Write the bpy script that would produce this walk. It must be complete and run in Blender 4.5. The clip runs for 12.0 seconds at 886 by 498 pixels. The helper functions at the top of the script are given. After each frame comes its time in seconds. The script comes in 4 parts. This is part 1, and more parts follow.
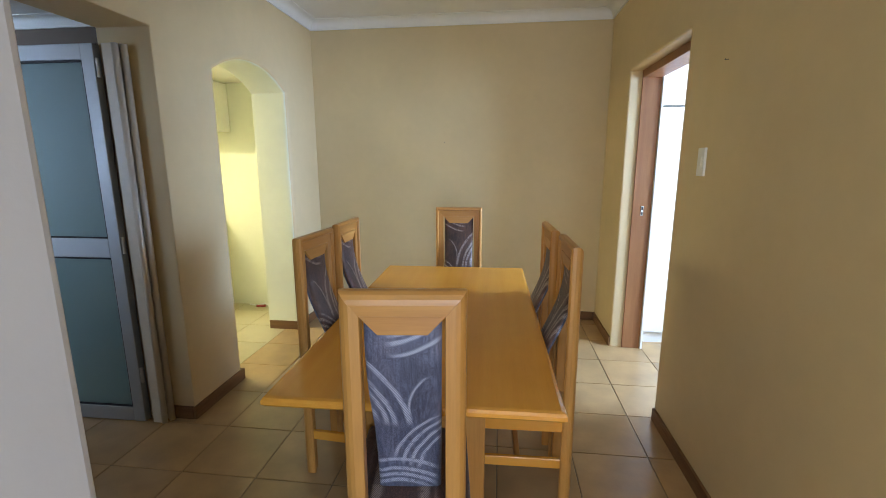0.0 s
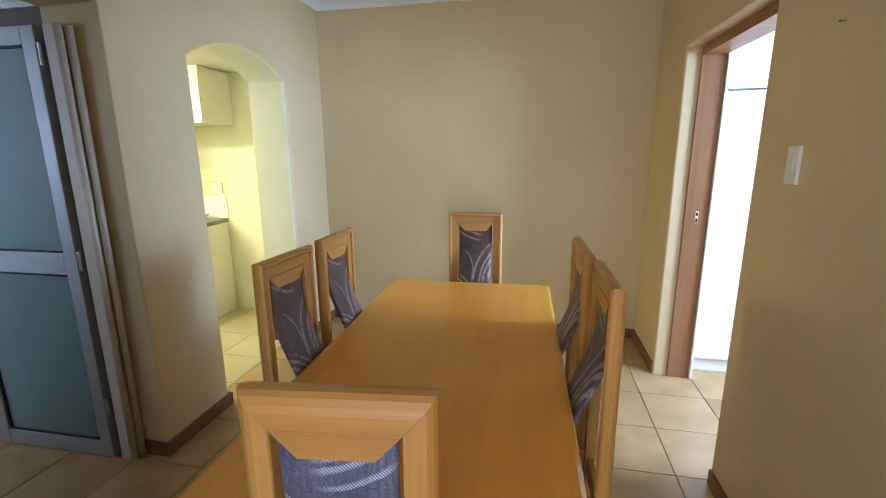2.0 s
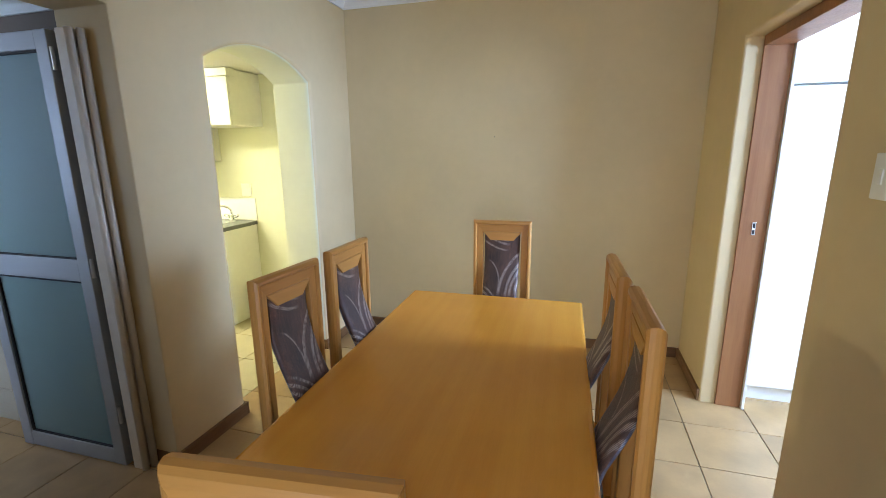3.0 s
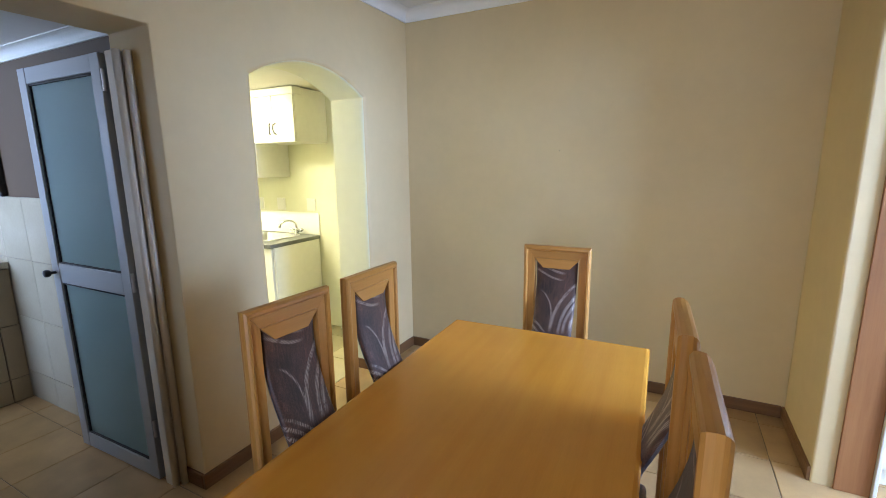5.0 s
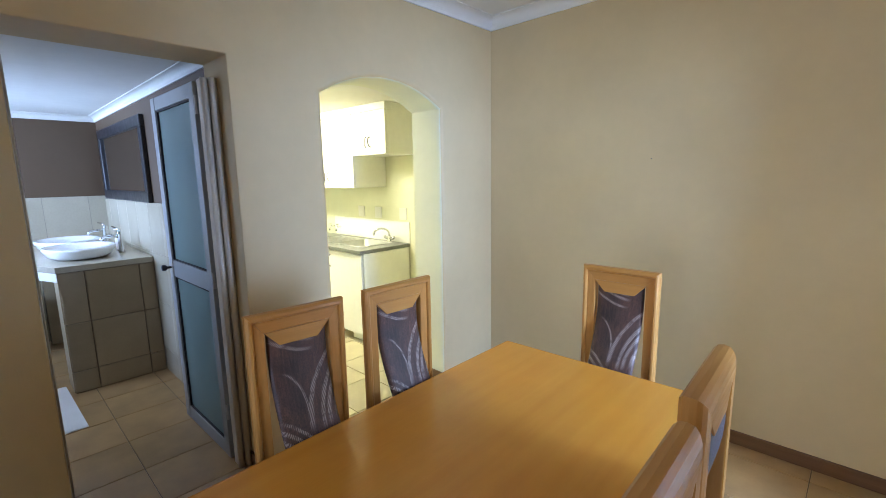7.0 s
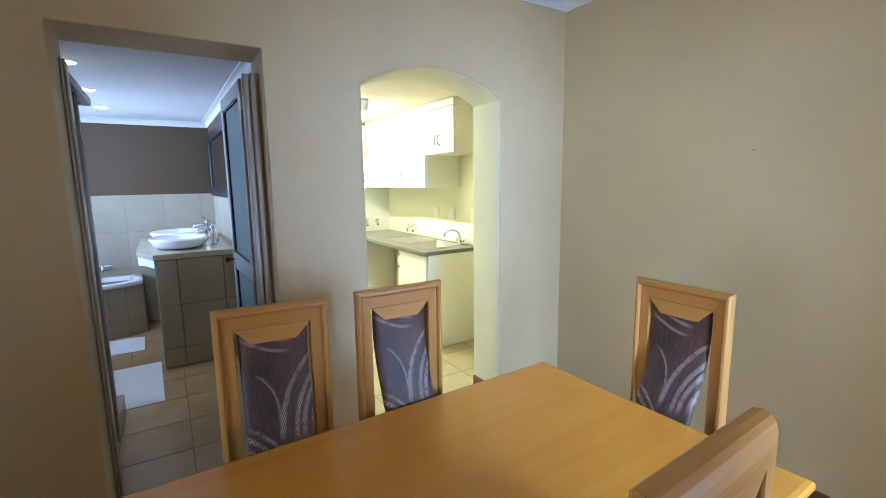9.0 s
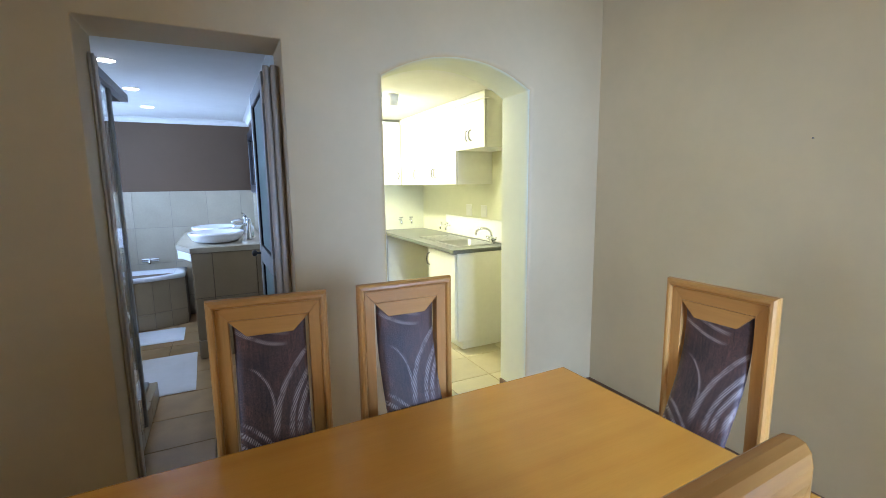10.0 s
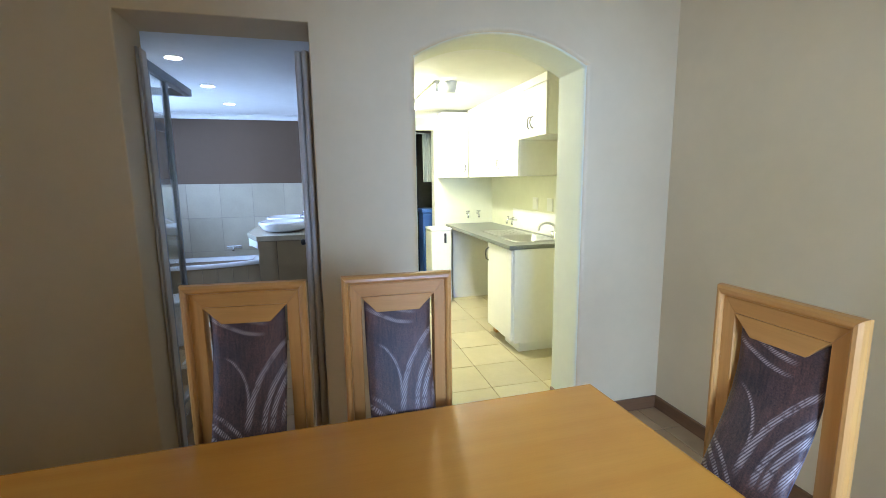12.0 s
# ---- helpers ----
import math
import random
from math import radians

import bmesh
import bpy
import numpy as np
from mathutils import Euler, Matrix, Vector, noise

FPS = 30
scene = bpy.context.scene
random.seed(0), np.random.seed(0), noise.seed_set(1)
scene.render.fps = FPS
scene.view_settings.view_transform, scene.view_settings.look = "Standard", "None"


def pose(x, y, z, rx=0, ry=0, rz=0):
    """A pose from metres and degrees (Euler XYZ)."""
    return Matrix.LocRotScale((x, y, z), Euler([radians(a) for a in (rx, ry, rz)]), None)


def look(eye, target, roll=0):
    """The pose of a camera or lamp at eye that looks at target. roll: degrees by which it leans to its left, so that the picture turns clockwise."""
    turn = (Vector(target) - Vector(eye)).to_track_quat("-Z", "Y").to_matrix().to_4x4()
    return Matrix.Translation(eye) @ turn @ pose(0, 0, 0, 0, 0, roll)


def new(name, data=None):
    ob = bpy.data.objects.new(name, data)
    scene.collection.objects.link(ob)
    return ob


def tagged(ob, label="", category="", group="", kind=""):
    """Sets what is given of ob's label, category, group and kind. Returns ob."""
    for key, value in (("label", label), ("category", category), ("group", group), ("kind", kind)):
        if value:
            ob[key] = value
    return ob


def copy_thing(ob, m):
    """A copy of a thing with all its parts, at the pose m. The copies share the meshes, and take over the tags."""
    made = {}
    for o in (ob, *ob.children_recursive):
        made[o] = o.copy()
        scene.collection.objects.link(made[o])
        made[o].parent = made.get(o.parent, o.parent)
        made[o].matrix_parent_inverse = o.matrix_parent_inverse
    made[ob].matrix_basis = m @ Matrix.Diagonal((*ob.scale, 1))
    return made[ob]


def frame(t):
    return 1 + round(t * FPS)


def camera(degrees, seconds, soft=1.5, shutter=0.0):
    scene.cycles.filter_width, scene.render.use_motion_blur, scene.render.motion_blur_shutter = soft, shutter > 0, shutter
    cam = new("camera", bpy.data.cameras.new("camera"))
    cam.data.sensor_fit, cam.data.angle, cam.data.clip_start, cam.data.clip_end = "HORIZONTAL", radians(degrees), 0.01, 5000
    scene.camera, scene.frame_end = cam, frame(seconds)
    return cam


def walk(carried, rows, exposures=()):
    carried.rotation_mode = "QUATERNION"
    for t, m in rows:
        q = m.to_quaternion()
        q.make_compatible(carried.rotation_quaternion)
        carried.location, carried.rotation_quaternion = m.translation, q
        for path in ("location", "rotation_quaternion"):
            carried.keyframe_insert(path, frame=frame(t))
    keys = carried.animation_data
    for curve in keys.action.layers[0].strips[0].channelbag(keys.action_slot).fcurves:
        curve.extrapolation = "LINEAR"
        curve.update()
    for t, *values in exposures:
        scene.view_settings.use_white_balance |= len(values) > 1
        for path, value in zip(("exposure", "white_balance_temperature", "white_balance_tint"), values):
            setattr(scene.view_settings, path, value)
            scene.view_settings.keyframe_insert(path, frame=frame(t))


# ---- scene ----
cam = camera(89.8, 12.0, 0.8)
PATH = [
    (0, (1.74, 1.819, 1.485), (1.497, 3.766, 1.098), -0.1),
    (0.5, (1.75, 1.96, 1.49), (1.49, 3.902, 1.087), -0.1),
    (1, (1.767, 2.11, 1.511), (1.475, 4.045, 1.096), -0.3),
    (1.5, (1.784, 2.214, 1.524), (1.454, 4.139, 1.098), -0.2),
    (2, (1.802, 2.299, 1.539), (1.415, 4.212, 1.104), -0.4),
    (2.5, (1.818, 2.406, 1.55), (1.352, 4.301, 1.111), -0.4),
    (3, (1.848, 2.499, 1.564), (1.294, 4.37, 1.126), -0.5),
    (5, (1.96, 2.81, 1.573), (1.057, 4.554, 1.198), -0.7),
    (5.5, (2.037, 2.878, 1.584), (0.997, 4.547, 1.22), -0.7),
    (6, (2.093, 2.924, 1.573), (0.952, 4.529, 1.224), -0.9),
    (6.5, (2.175, 3.007, 1.572), (0.9, 4.509, 1.229), -0.9),
    (7, (2.225, 3.115, 1.575), (0.857, 4.537, 1.249), -1.0),
    (9, (2.296, 3.547, 1.522), (0.618, 4.595, 1.224), -0.8),
    (9.5, (2.299, 3.629, 1.506), (0.567, 4.586, 1.214), -0.8),
    (10, (2.275, 3.697, 1.48), (0.503, 4.576, 1.189), -0.7),
    (10.5, (2.262, 3.786, 1.464), (0.448, 4.576, 1.175), -0.7),
    (11, (2.249, 3.877, 1.447), (0.4, 4.581, 1.155), -0.6),
    (11.5, (2.234, 3.96, 1.436), (0.35, 4.561, 1.14), -0.6),
    (12, (2.221, 4.038, 1.436), (0.308, 4.538, 1.132), -0.7),
]
walk(cam, [(t, look(eye, target, roll)) for t, eye, target, roll in PATH],
     [(0, 0.0, 7600, 14), (3, 0.08, 7250, 16), (5, 0.08, 7200, 18), (7, 0.08, 6750, 17), (9, 0.0, 6550, 17), (12, -0.05, 6250, 17)])

# ---- world and light ----
world = bpy.data.worlds.new("sky")
world.use_nodes = True
scene.world = world
wn = world.node_tree.nodes
sky = wn.new("ShaderNodeTexSky")
sky.sky_type, sky.sun_disc = "NISHITA", False
sky.sun_elevation, sky.sun_rotation = radians(48), radians(60)
wn["Background"].inputs["Strength"].default_value = 0.12
world.node_tree.links.new(sky.outputs[0], wn["Background"].inputs["Color"])


def lamp(name, kind, m, energy, color, **more):
    data = bpy.data.lights.new(name, kind)
    data.energy, data.color = energy, color
    for key, value in more.items():
        if key == "size":
            data.size = value
        if key == "size_y":
            data.shape, data.size_y = "RECTANGLE", value
        if key == "radius":
            data.shadow_soft_size = value
        if key == "angle":
            data.angle = radians(value)
        if key == "spread":
            data.spread = radians(value)
        if key == "cone":
            data.spot_size, data.spot_blend = radians(value), 0.8
    ob = new(name, data)
    ob.matrix_world = m
    return ob


lamp("sun", "SUN", look((9, 3, 9), (4, 2, 0)), 1.2, (1.0, 0.95, 0.88), angle=12)
# sky light in the window openings
lamp("bedroom_window_light", "AREA", look((5.34, 4.39, 1.72), (0.3, 5.8, 1.2)), 370, (0.32, 0.54, 1.0), size=1.7, size_y=1.1)
lamp("lounge_door_light", "AREA", look((2.62, -0.6, 1.15), (0.4, -0.4, 1.3)), 235, (0.40, 0.60, 1.0), size=1.9, size_y=1.9)
lamp("lounge_window_light", "AREA", look((1.3, -2.98, 1.55), (1.5, 3.0, 1.3)), 78, (0.52, 0.69, 1.0), size=2.2, size_y=1.5)
lamp("bathroom_window_light", "AREA", look((-2.5, 1.54, 1.6), (-2.6, 3.6, 1.7)), 64, (0.37, 0.59, 1.0), size=1.2, size_y=0.9, spread=105)
# lamps of the rooms
lamp("kitchen_tube_light", "AREA", look((-2.0, 4.95, 2.125), (-1.95, 5.2, 0.0)), 30, (0.95, 1.0, 0.75), size=1.15, size_y=0.1)
for sx in (-1.08, -1.95, -2.82):
    lamp("downlight_beam", "SPOT", look((sx, 3.15, 2.19), (sx, 3.15, 0)), 6, (0.75, 0.86, 1.0), radius=0.03, cone=130)


# ---- materials ----
def material(name):
    m = bpy.data.materials.new(name)
    m.use_nodes = True
    n, l = m.node_tree.nodes, m.node_tree.links
    return m, n, l, n["Principled BSDF"]


def put(node, name, value):
    node.inputs[name].default_value = value


def noise_node(n, l, vec, scale, detail=4.0, rough=0.55):
    t = n.new("ShaderNodeTexNoise")
    put(t, "Scale", scale), put(t, "Detail", detail), put(t, "Roughness", rough)
    l.new(vec, t.inputs["Vector"])
    return t


def ramp(n, l, fac, stops):
    r = n.new("ShaderNodeValToRGB")
    e = r.color_ramp.elements
    while len(e) < len(stops):
        e.new(0.5)
    for i, (p, c) in enumerate(stops):
        e[i].position, e[i].color = p, (*c, 1)
    l.new(fac, r.inputs["Fac"])
    return r


def shade(c, k):
    return tuple(min(1.0, v * k) for v in c)


def bumped(n, l, b, height, strength, distance):
    bp = n.new("ShaderNodeBump")
    put(bp, "Strength", strength), put(bp, "Distance", distance)
    l.new(height, bp.inputs["Height"])
    l.new(bp.outputs[0], b.inputs["Normal"])
    return bp


def mixed(n, l, fac, a, b, mode="MIX"):
    x = n.new("ShaderNodeMix")
    x.data_type, x.blend_type = "RGBA", mode
    for sock, v in ((x.inputs[0], fac), (x.inputs[6], a), (x.inputs[7], b)):
        if isinstance(v, (int, float)):
            sock.default_value = v
        elif isinstance(v, tuple):
            sock.default_value = (*v, 1)
        else:
            l.new(v, sock)
    return x.outputs[2]


def plaster(name, color, rough=0.6, fine=90.0, dirt=0.06):
    """Painted surface with faint rolled texture and large soft blotches."""
    m, n, l, b = material(name)
    co = n.new("ShaderNodeTexCoord").outputs["Object"]
    big = noise_node(n, l, co, 1.7, 3)
    mid = noise_node(n, l, co, 14, 4)
    small = noise_node(n, l, co, fine, 3)
    c1 = ramp(n, l, big.outputs[0], [(0.3, shade(color, 1 - dirt)), (0.7, shade(color, 1 + dirt * 0.4))])
    c2 = ramp(n, l, mid.outputs[0], [(0.35, (0.978, 0.978, 0.972)), (0.65, (1, 1, 1))])
    l.new(mixed(n, l, 1.0, c1.outputs[0], c2.outputs[0], "MULTIPLY"), b.inputs["Base Color"])
    put(b, "Roughness", rough)
    bumped(n, l, b, small.outputs[0], 0.07, 0.004)
    return m


def plain(name, color, rough=0.4, metal=0.0, vary=0.05, scale=20.0):
    m, n, l, b = material(name)
    co = n.new("ShaderNodeTexCoord").outputs["Object"]
    t = noise_node(n, l, co, scale, 5)
    c = ramp(n, l, t.outputs[0], [(0.3, shade(color, 1 - vary)), (0.7, shade(color, 1 + vary))])
    l.new(c.outputs[0], b.inputs["Base Color"])
    r = ramp(n, l, t.outputs[0], [(0.3, (rough * 0.85,) * 3), (0.7, (min(1, rough * 1.15),) * 3)])
    l.new(r.outputs[0], b.inputs["Roughness"])
    put(b, "Metallic", metal)
    return m


def wood(name, dark, light, axis, rough=0.32, grain=1.0, streak=0.55):
    """Straight-grained wood; axis is the way of the grain."""
    m, n, l, b = material(name)
    co = n.new("ShaderNodeTexCoord").outputs["Object"]
    mp = n.new("ShaderNodeMapping")
    s = [1.0, 1.0, 1.0]
    s["xyz".index(axis)] = 0.055
    put(mp, "Scale", s)
    l.new(co, mp.inputs["Vector"])
    broad = noise_node(n, l, mp.outputs[0], 16, 3)
    fine = noise_node(n, l, mp.outputs[0], 130 * grain, 6, 0.65)
    blot = noise_node(n, l, co, 2.3, 3)
    c = ramp(n, l, broad.outputs[0], [(0.28, shade(dark, 1.0)), (0.5, tuple((p + q) / 2 for p, q in zip(dark, light))), (0.74, light)])
    f = ramp(n, l, fine.outputs[0], [(0.34, (0.86, 0.83, 0.78)), (0.55, (1, 1, 1))])
    g = ramp(n, l, blot.outputs[0], [(0.3, (0.92, 0.91, 0.89)), (0.7, (1.03, 1.03, 1.03))])
    one = mixed(n, l, streak, c.outputs[0], f.outputs[0], "MULTIPLY")
    l.new(mixed(n, l, 1.0, one, g.outputs[0], "MULTIPLY"), b.inputs["Base Color"])
    r = ramp(n, l, fine.outputs[0], [(0.3, (rough * 1.3,) * 3), (0.7, (rough * 0.9,) * 3)])
    l.new(r.outputs[0], b.inputs["Roughness"])
    bumped(n, l, b, fine.outputs[0], 0.14 * streak, 0.001)
    return m


def stroke_bands(n, l, vec, centre, radii, width, reach):
    """Curved strokes: bands on circles round a centre in the x-z plane, ending raggedly at a distance from a middle point."""
    d = n.new("ShaderNodeVectorMath")
    d.operation = "DISTANCE"
    l.new(vec, d.inputs[0])
    d.inputs[1].default_value = (centre[0], 0.0, centre[1])
    half = 1.0 / 0.8
    stops = [(0.0, (0, 0, 0))]
    for r in radii:
        stops += [((r - width / 2) * half, (0, 0, 0)), ((r - width / 3) * half, (1, 1, 1)), ((r + width / 3) * half, (1, 1, 1)), ((r + width / 2) * half, (0, 0, 0))]
    sc = n.new("ShaderNodeMath")
    sc.operation = "MULTIPLY"
    l.new(d.outputs["Value"], sc.inputs[0])
    sc.inputs[1].default_value = half
    bands = ramp(n, l, sc.outputs[0], stops)
    m = n.new("ShaderNodeVectorMath")
    m.operation = "DISTANCE"
    l.new(vec, m.inputs[0])
    m.inputs[1].default_value = (reach[0], 0.0, reach[1])
    cut = ramp(n, l, m.outputs["Value"], [(0.0, (1, 1, 1)), (reach[2], (1, 1, 1)), (reach[2] + 0.03, (0, 0, 0))])
    return mixed(n, l, 1.0, bands.outputs[0], cut.outputs[0], "MULTIPLY")


def fabric_mat(name, low, mid, high, stroke):
    """Woven jacquard with light brush-stroke arcs; three ground tones and a stroke colour."""
    m, n, l, b = material(name)
    tc = n.new("ShaderNodeTexCoord").outputs["Object"]
    info = n.new("ShaderNodeObjectInfo")
    flat = n.new("ShaderNodeVectorMath")
    flat.operation = "MULTIPLY"
    l.new(tc, flat.inputs[0])
    flat.inputs[1].default_value = (1, 0, 1)
    jig = n.new("ShaderNodeMath")
    jig.operation = "SUBTRACT"
    l.new(info.outputs["Random"], jig.inputs[0])
    jig.inputs[1].default_value = 0.5
    cx = n.new("ShaderNodeCombineXYZ")
    l.new(jig.outputs[0], cx.inputs[0]), l.new(jig.outputs[0], cx.inputs[2])
    shift = n.new("ShaderNodeVectorMath")
    shift.operation = "MULTIPLY_ADD"
    l.new(cx.outputs[0], shift.inputs[0])
    shift.inputs[1].default_value = (0.06, 0.0, -0.17)
    l.new(flat.outputs[0], shift.inputs[2])
    warp = noise_node(n, l, shift.outputs[0], 9.0, 3)
    wob = n.new("ShaderNodeVectorMath")
    wob.operation = "MULTIPLY_ADD"
    l.new(warp.outputs["Color"], wob.inputs[0])
    wob.inputs[1].default_value = (0.018, 0.0, 0.018)
    l.new(shift.outputs[0], wob.inputs[2])
    v = wob.outputs[0]
    k = stroke_bands(n, l, v, (-0.29, 0.72), (0.215, 0.245, 0.268, 0.310), 0.017, (-0.01, 0.86, 0.115))
    for c, radii, w, reach in (
        ((0.24, 0.52), (0.20, 0.226, 0.252, 0.278), 0.013, (0.06, 0.66, 0.095)),
        ((-0.04, 1.24), (0.205, 0.226, 0.262), 0.013, (0.045, 1.02, 0.055)),
        ((0.16, 0.80), (0.14,), 0.008, (0.04, 0.845, 0.06)),
        ((-0.02, 0.34), (0.16, 0.182, 0.204, 0.24), 0.015, (-0.02, 0.53, 0.10)),
        ((0.0, 0.20), (0.06, 0.10, 0.14, 0.18, 0.22), 0.02, (0.0, 0.3, 0.2)),
    ):
        k = mixed(n, l, 1.0, k, stroke_bands(n, l, v, c, radii, w, reach), "LIGHTEN")
    rag = noise_node(n, l, tc, 55, 3, 0.6)
    rg = ramp(n, l, rag.outputs[0], [(0.32, (0.25, 0.25, 0.25)), (0.46, (1, 1, 1))])
    thread = n.new("ShaderNodeTexWave")
    thread.bands_direction = "DIAGONAL"
    put(thread, "Scale", 92.0), put(thread, "Distortion", 0.35), put(thread, "Detail", 2.0)
    l.new(tc, thread.inputs["Vector"])
    th = ramp(n, l, thread.outputs["Fac"], [(0.3, (0.16, 0.16, 0.16)), (0.6, (1, 1, 1))])
    k = mixed(n, l, 1.0, mixed(n, l, 1.0, k, th.outputs[0], "MULTIPLY"), rg.outputs[0], "MULTIPLY")
    weave = noise_node(n, l, tc, 240, 3, 0.7)
    slub = n.new("ShaderNodeMapping")
    put(slub, "Scale", (150.0, 60.0, 12.0))
    l.new(tc, slub.inputs["Vector"])
    across = noise_node(n, l, slub.outputs[0], 1.0, 3)
    tone = noise_node(n, l, shift.outputs[0], 8, 3)
    ground = ramp(n, l, tone.outputs[0], [(0.3, low), (0.5, mid), (0.72, high)])
    wv = ramp(n, l, weave.outputs[0], [(0.3, (0.5, 0.5, 0.53)), (0.7, (1.6, 1.56, 1.55))])
    ac = ramp(n, l, across.outputs[0], [(0.32, (0.68, 0.68, 0.7)), (0.68, (1.3, 1.28, 1.26))])
    base = mixed(n, l, 1.0, mixed(n, l, 1.0, ground.outputs[0], wv.outputs[0], "MULTIPLY"), ac.outputs[0], "MULTIPLY")
    l.new(mixed(n, l, k, base, stroke), b.inputs["Base Color"])
    put(b, "Roughness", 0.5), put(b, "Sheen Weight", 0.10), put(b, "Sheen Tint", (0.72, 0.84, 1.0, 1))
    bumped(n, l, b, weave.outputs[0], 0.5, 0.002)
    return m


def tile_mat(name, color, rough, mottle=0.16):
    m, n, l, b = material(name)
    tc = n.new("ShaderNodeTexCoord").outputs["Object"]
    info = n.new("ShaderNodeObjectInfo")
    off = n.new("ShaderNodeVectorMath")
    off.operation = "ADD"
    sc = n.new("ShaderNodeVectorMath")
    sc.operation = "SCALE"
    cx = n.new("ShaderNodeCombineXYZ")
    for i in range(3):
        l.new(info.outputs["Random"], cx.inputs[i])
    l.new(cx.outputs[0], sc.inputs[0])
    put(sc, "Scale", 37.0)
    l.new(tc, off.inputs[0]), l.new(sc.outputs[0], off.inputs[1])
    cloud = noise_node(n, l, off.outputs[0], 5.0, 2, 0.5)
    grain = noise_node(n, l, off.outputs[0], 60, 4)
    c = ramp(n, l, cloud.outputs[0], [(0.2, shade(color, 1 - mottle)), (0.8, shade(color, 1 + mottle * 0.6))])
    g = ramp(n, l, grain.outputs[0], [(0.3, (0.96, 0.955, 0.95)), (0.6, (1, 1, 1))])
    v = ramp(n, l, info.outputs["Random"], [(0.0, (0.93, 0.93, 0.92)), (1.0, (1.05, 1.05, 1.05))])
    one = mixed(n, l, 1.0, c.outputs[0], g.outputs[0], "MULTIPLY")
    l.new(mixed(n, l, 1.0, one, v.outputs[0], "MULTIPLY"), b.inputs["Base Color"])
    put(b, "Roughness", rough)
    bumped(n, l, b, grain.outputs[0], 0.06, 0.002)
    return m


def glass_mat(name, color, rough, alpha_like=1.0):
    m, n, l, b = material(name)
    put(b, "Base Color", (*color, 1)), put(b, "Roughness", rough), put(b, "Transmission Weight", alpha_like), put(b, "IOR", 1.45)
    return m


def glow(name, color, strength):
    m, n, l, b = material(name)
    put(b, "Base Color", (0.8, 0.8, 0.8, 1)), put(b, "Emission Color", (*color, 1)), put(b, "Emission Strength", strength)
    return m


CREAM = plaster("cream_wall_paint", (0.668, 0.510, 0.282))
CEILING = plaster("white_ceiling_paint", (0.80, 0.78, 0.72), 0.7)
KITCHEN = plaster("pale_yellow_kitchen_paint", (0.75, 0.745, 0.57))
BROWN = plaster("taupe_wall_paint", (0.108, 0.063, 0.034))
WHITEWALL = plaster("white_wall_paint", (0.78, 0.77, 0.74))
STUBPAINT = plaster("off_white_wall_paint", (0.52, 0.48, 0.42))
SKIRT = wood("brown_skirting", (0.145, 0.063, 0.022), (0.215, 0.102, 0.039), "y", 0.45)
SKIRTX = wood("brown_skirting_across", (0.145, 0.063, 0.022), (0.215, 0.102, 0.039), "x", 0.45)
MERANTI = wood("red_brown_door_frame_wood", (0.26, 0.098, 0.034), (0.37, 0.158, 0.060), "z", 0.4)
OAK = wood("honey_oak", (0.49, 0.208, 0.044), (0.61, 0.295, 0.073), "z", 0.36)
OAKX = wood("honey_oak_across", (0.49, 0.208, 0.044), (0.61, 0.295, 0.073), "x", 0.32)
OAKTOP = wood("honey_oak_veneer", (0.76, 0.312, 0.042), (0.82, 0.370, 0.055), "y", 0.21, 1.6, 0.22)
FABRIC = fabric_mat("mauve_jacquard_fabric", (0.047, 0.027, 0.020), (0.078, 0.040, 0.027), (0.135, 0.058, 0.034), (0.42, 0.34, 0.29))
# same mauve cloth with cool daylight from behind put into its colours
FABRIC_COOL_LIT = fabric_mat("cool_lit_mauve_jacquard", (0.062, 0.070, 0.098), (0.088, 0.096, 0.135), (0.120, 0.115, 0.145), (0.46, 0.48, 0.54))
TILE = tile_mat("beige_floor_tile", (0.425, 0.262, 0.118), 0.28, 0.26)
PALE_TILE = tile_mat("pale_cream_floor_tile", (0.50, 0.43, 0.27), 0.30, 0.12)
WTILE = tile_mat("beige_wall_tile", (0.47, 0.415, 0.315), 0.22, 0.08)
GTILE = tile_mat("grey_beige_vanity_tile", (0.36, 0.275, 0.17), 0.3, 0.10)
GROUT = plain("brown_grey_grout", (0.19, 0.14, 0.09), 0.9)
WGROUT = plain("beige_wall_grout", (0.30, 0.27, 0.22), 0.9)
ALU = plain("satin_aluminium", (0.37, 0.38, 0.38), 0.5, 0.5, 0.03)
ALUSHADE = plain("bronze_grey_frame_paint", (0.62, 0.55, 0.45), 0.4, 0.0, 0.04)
# black of the glazing beads, and of the painted shade in the jamb gap
RUBBER_GAP = plain("black_rubber_and_gap_shade", (0.02, 0.02, 0.02), 0.7)
FROST = glass_mat("frosted_teal_glass", (0.27, 0.41, 0.39), 0.5, 0.55)
CLEAR = glass_mat("clear_glass", (0.93, 0.97, 0.96), 0.0)
MIRROR = plain("mirror_silver", (0.85, 0.86, 0.86), 0.02, 1.0, 0.0)
CHROME = plain("chrome", (0.72, 0.73, 0.75), 0.12, 1.0, 0.02)
STEEL = plain("brushed_steel", (0.55, 0.55, 0.54), 0.38, 1.0, 0.05)
PEWTER = plain("dull_pewter", (0.16, 0.155, 0.14), 0.4, 0.8, 0.05)
CERAMIC = plain("white_ceramic", (0.82, 0.83, 0.83), 0.12, 0.0, 0.01)
MELAMINE = plain("white_melamine", (0.80, 0.79, 0.73), 0.35, 0.0, 0.02)
PLASTIC = plain("white_plastic", (0.78, 0.77, 0.72), 0.4, 0.0, 0.02)
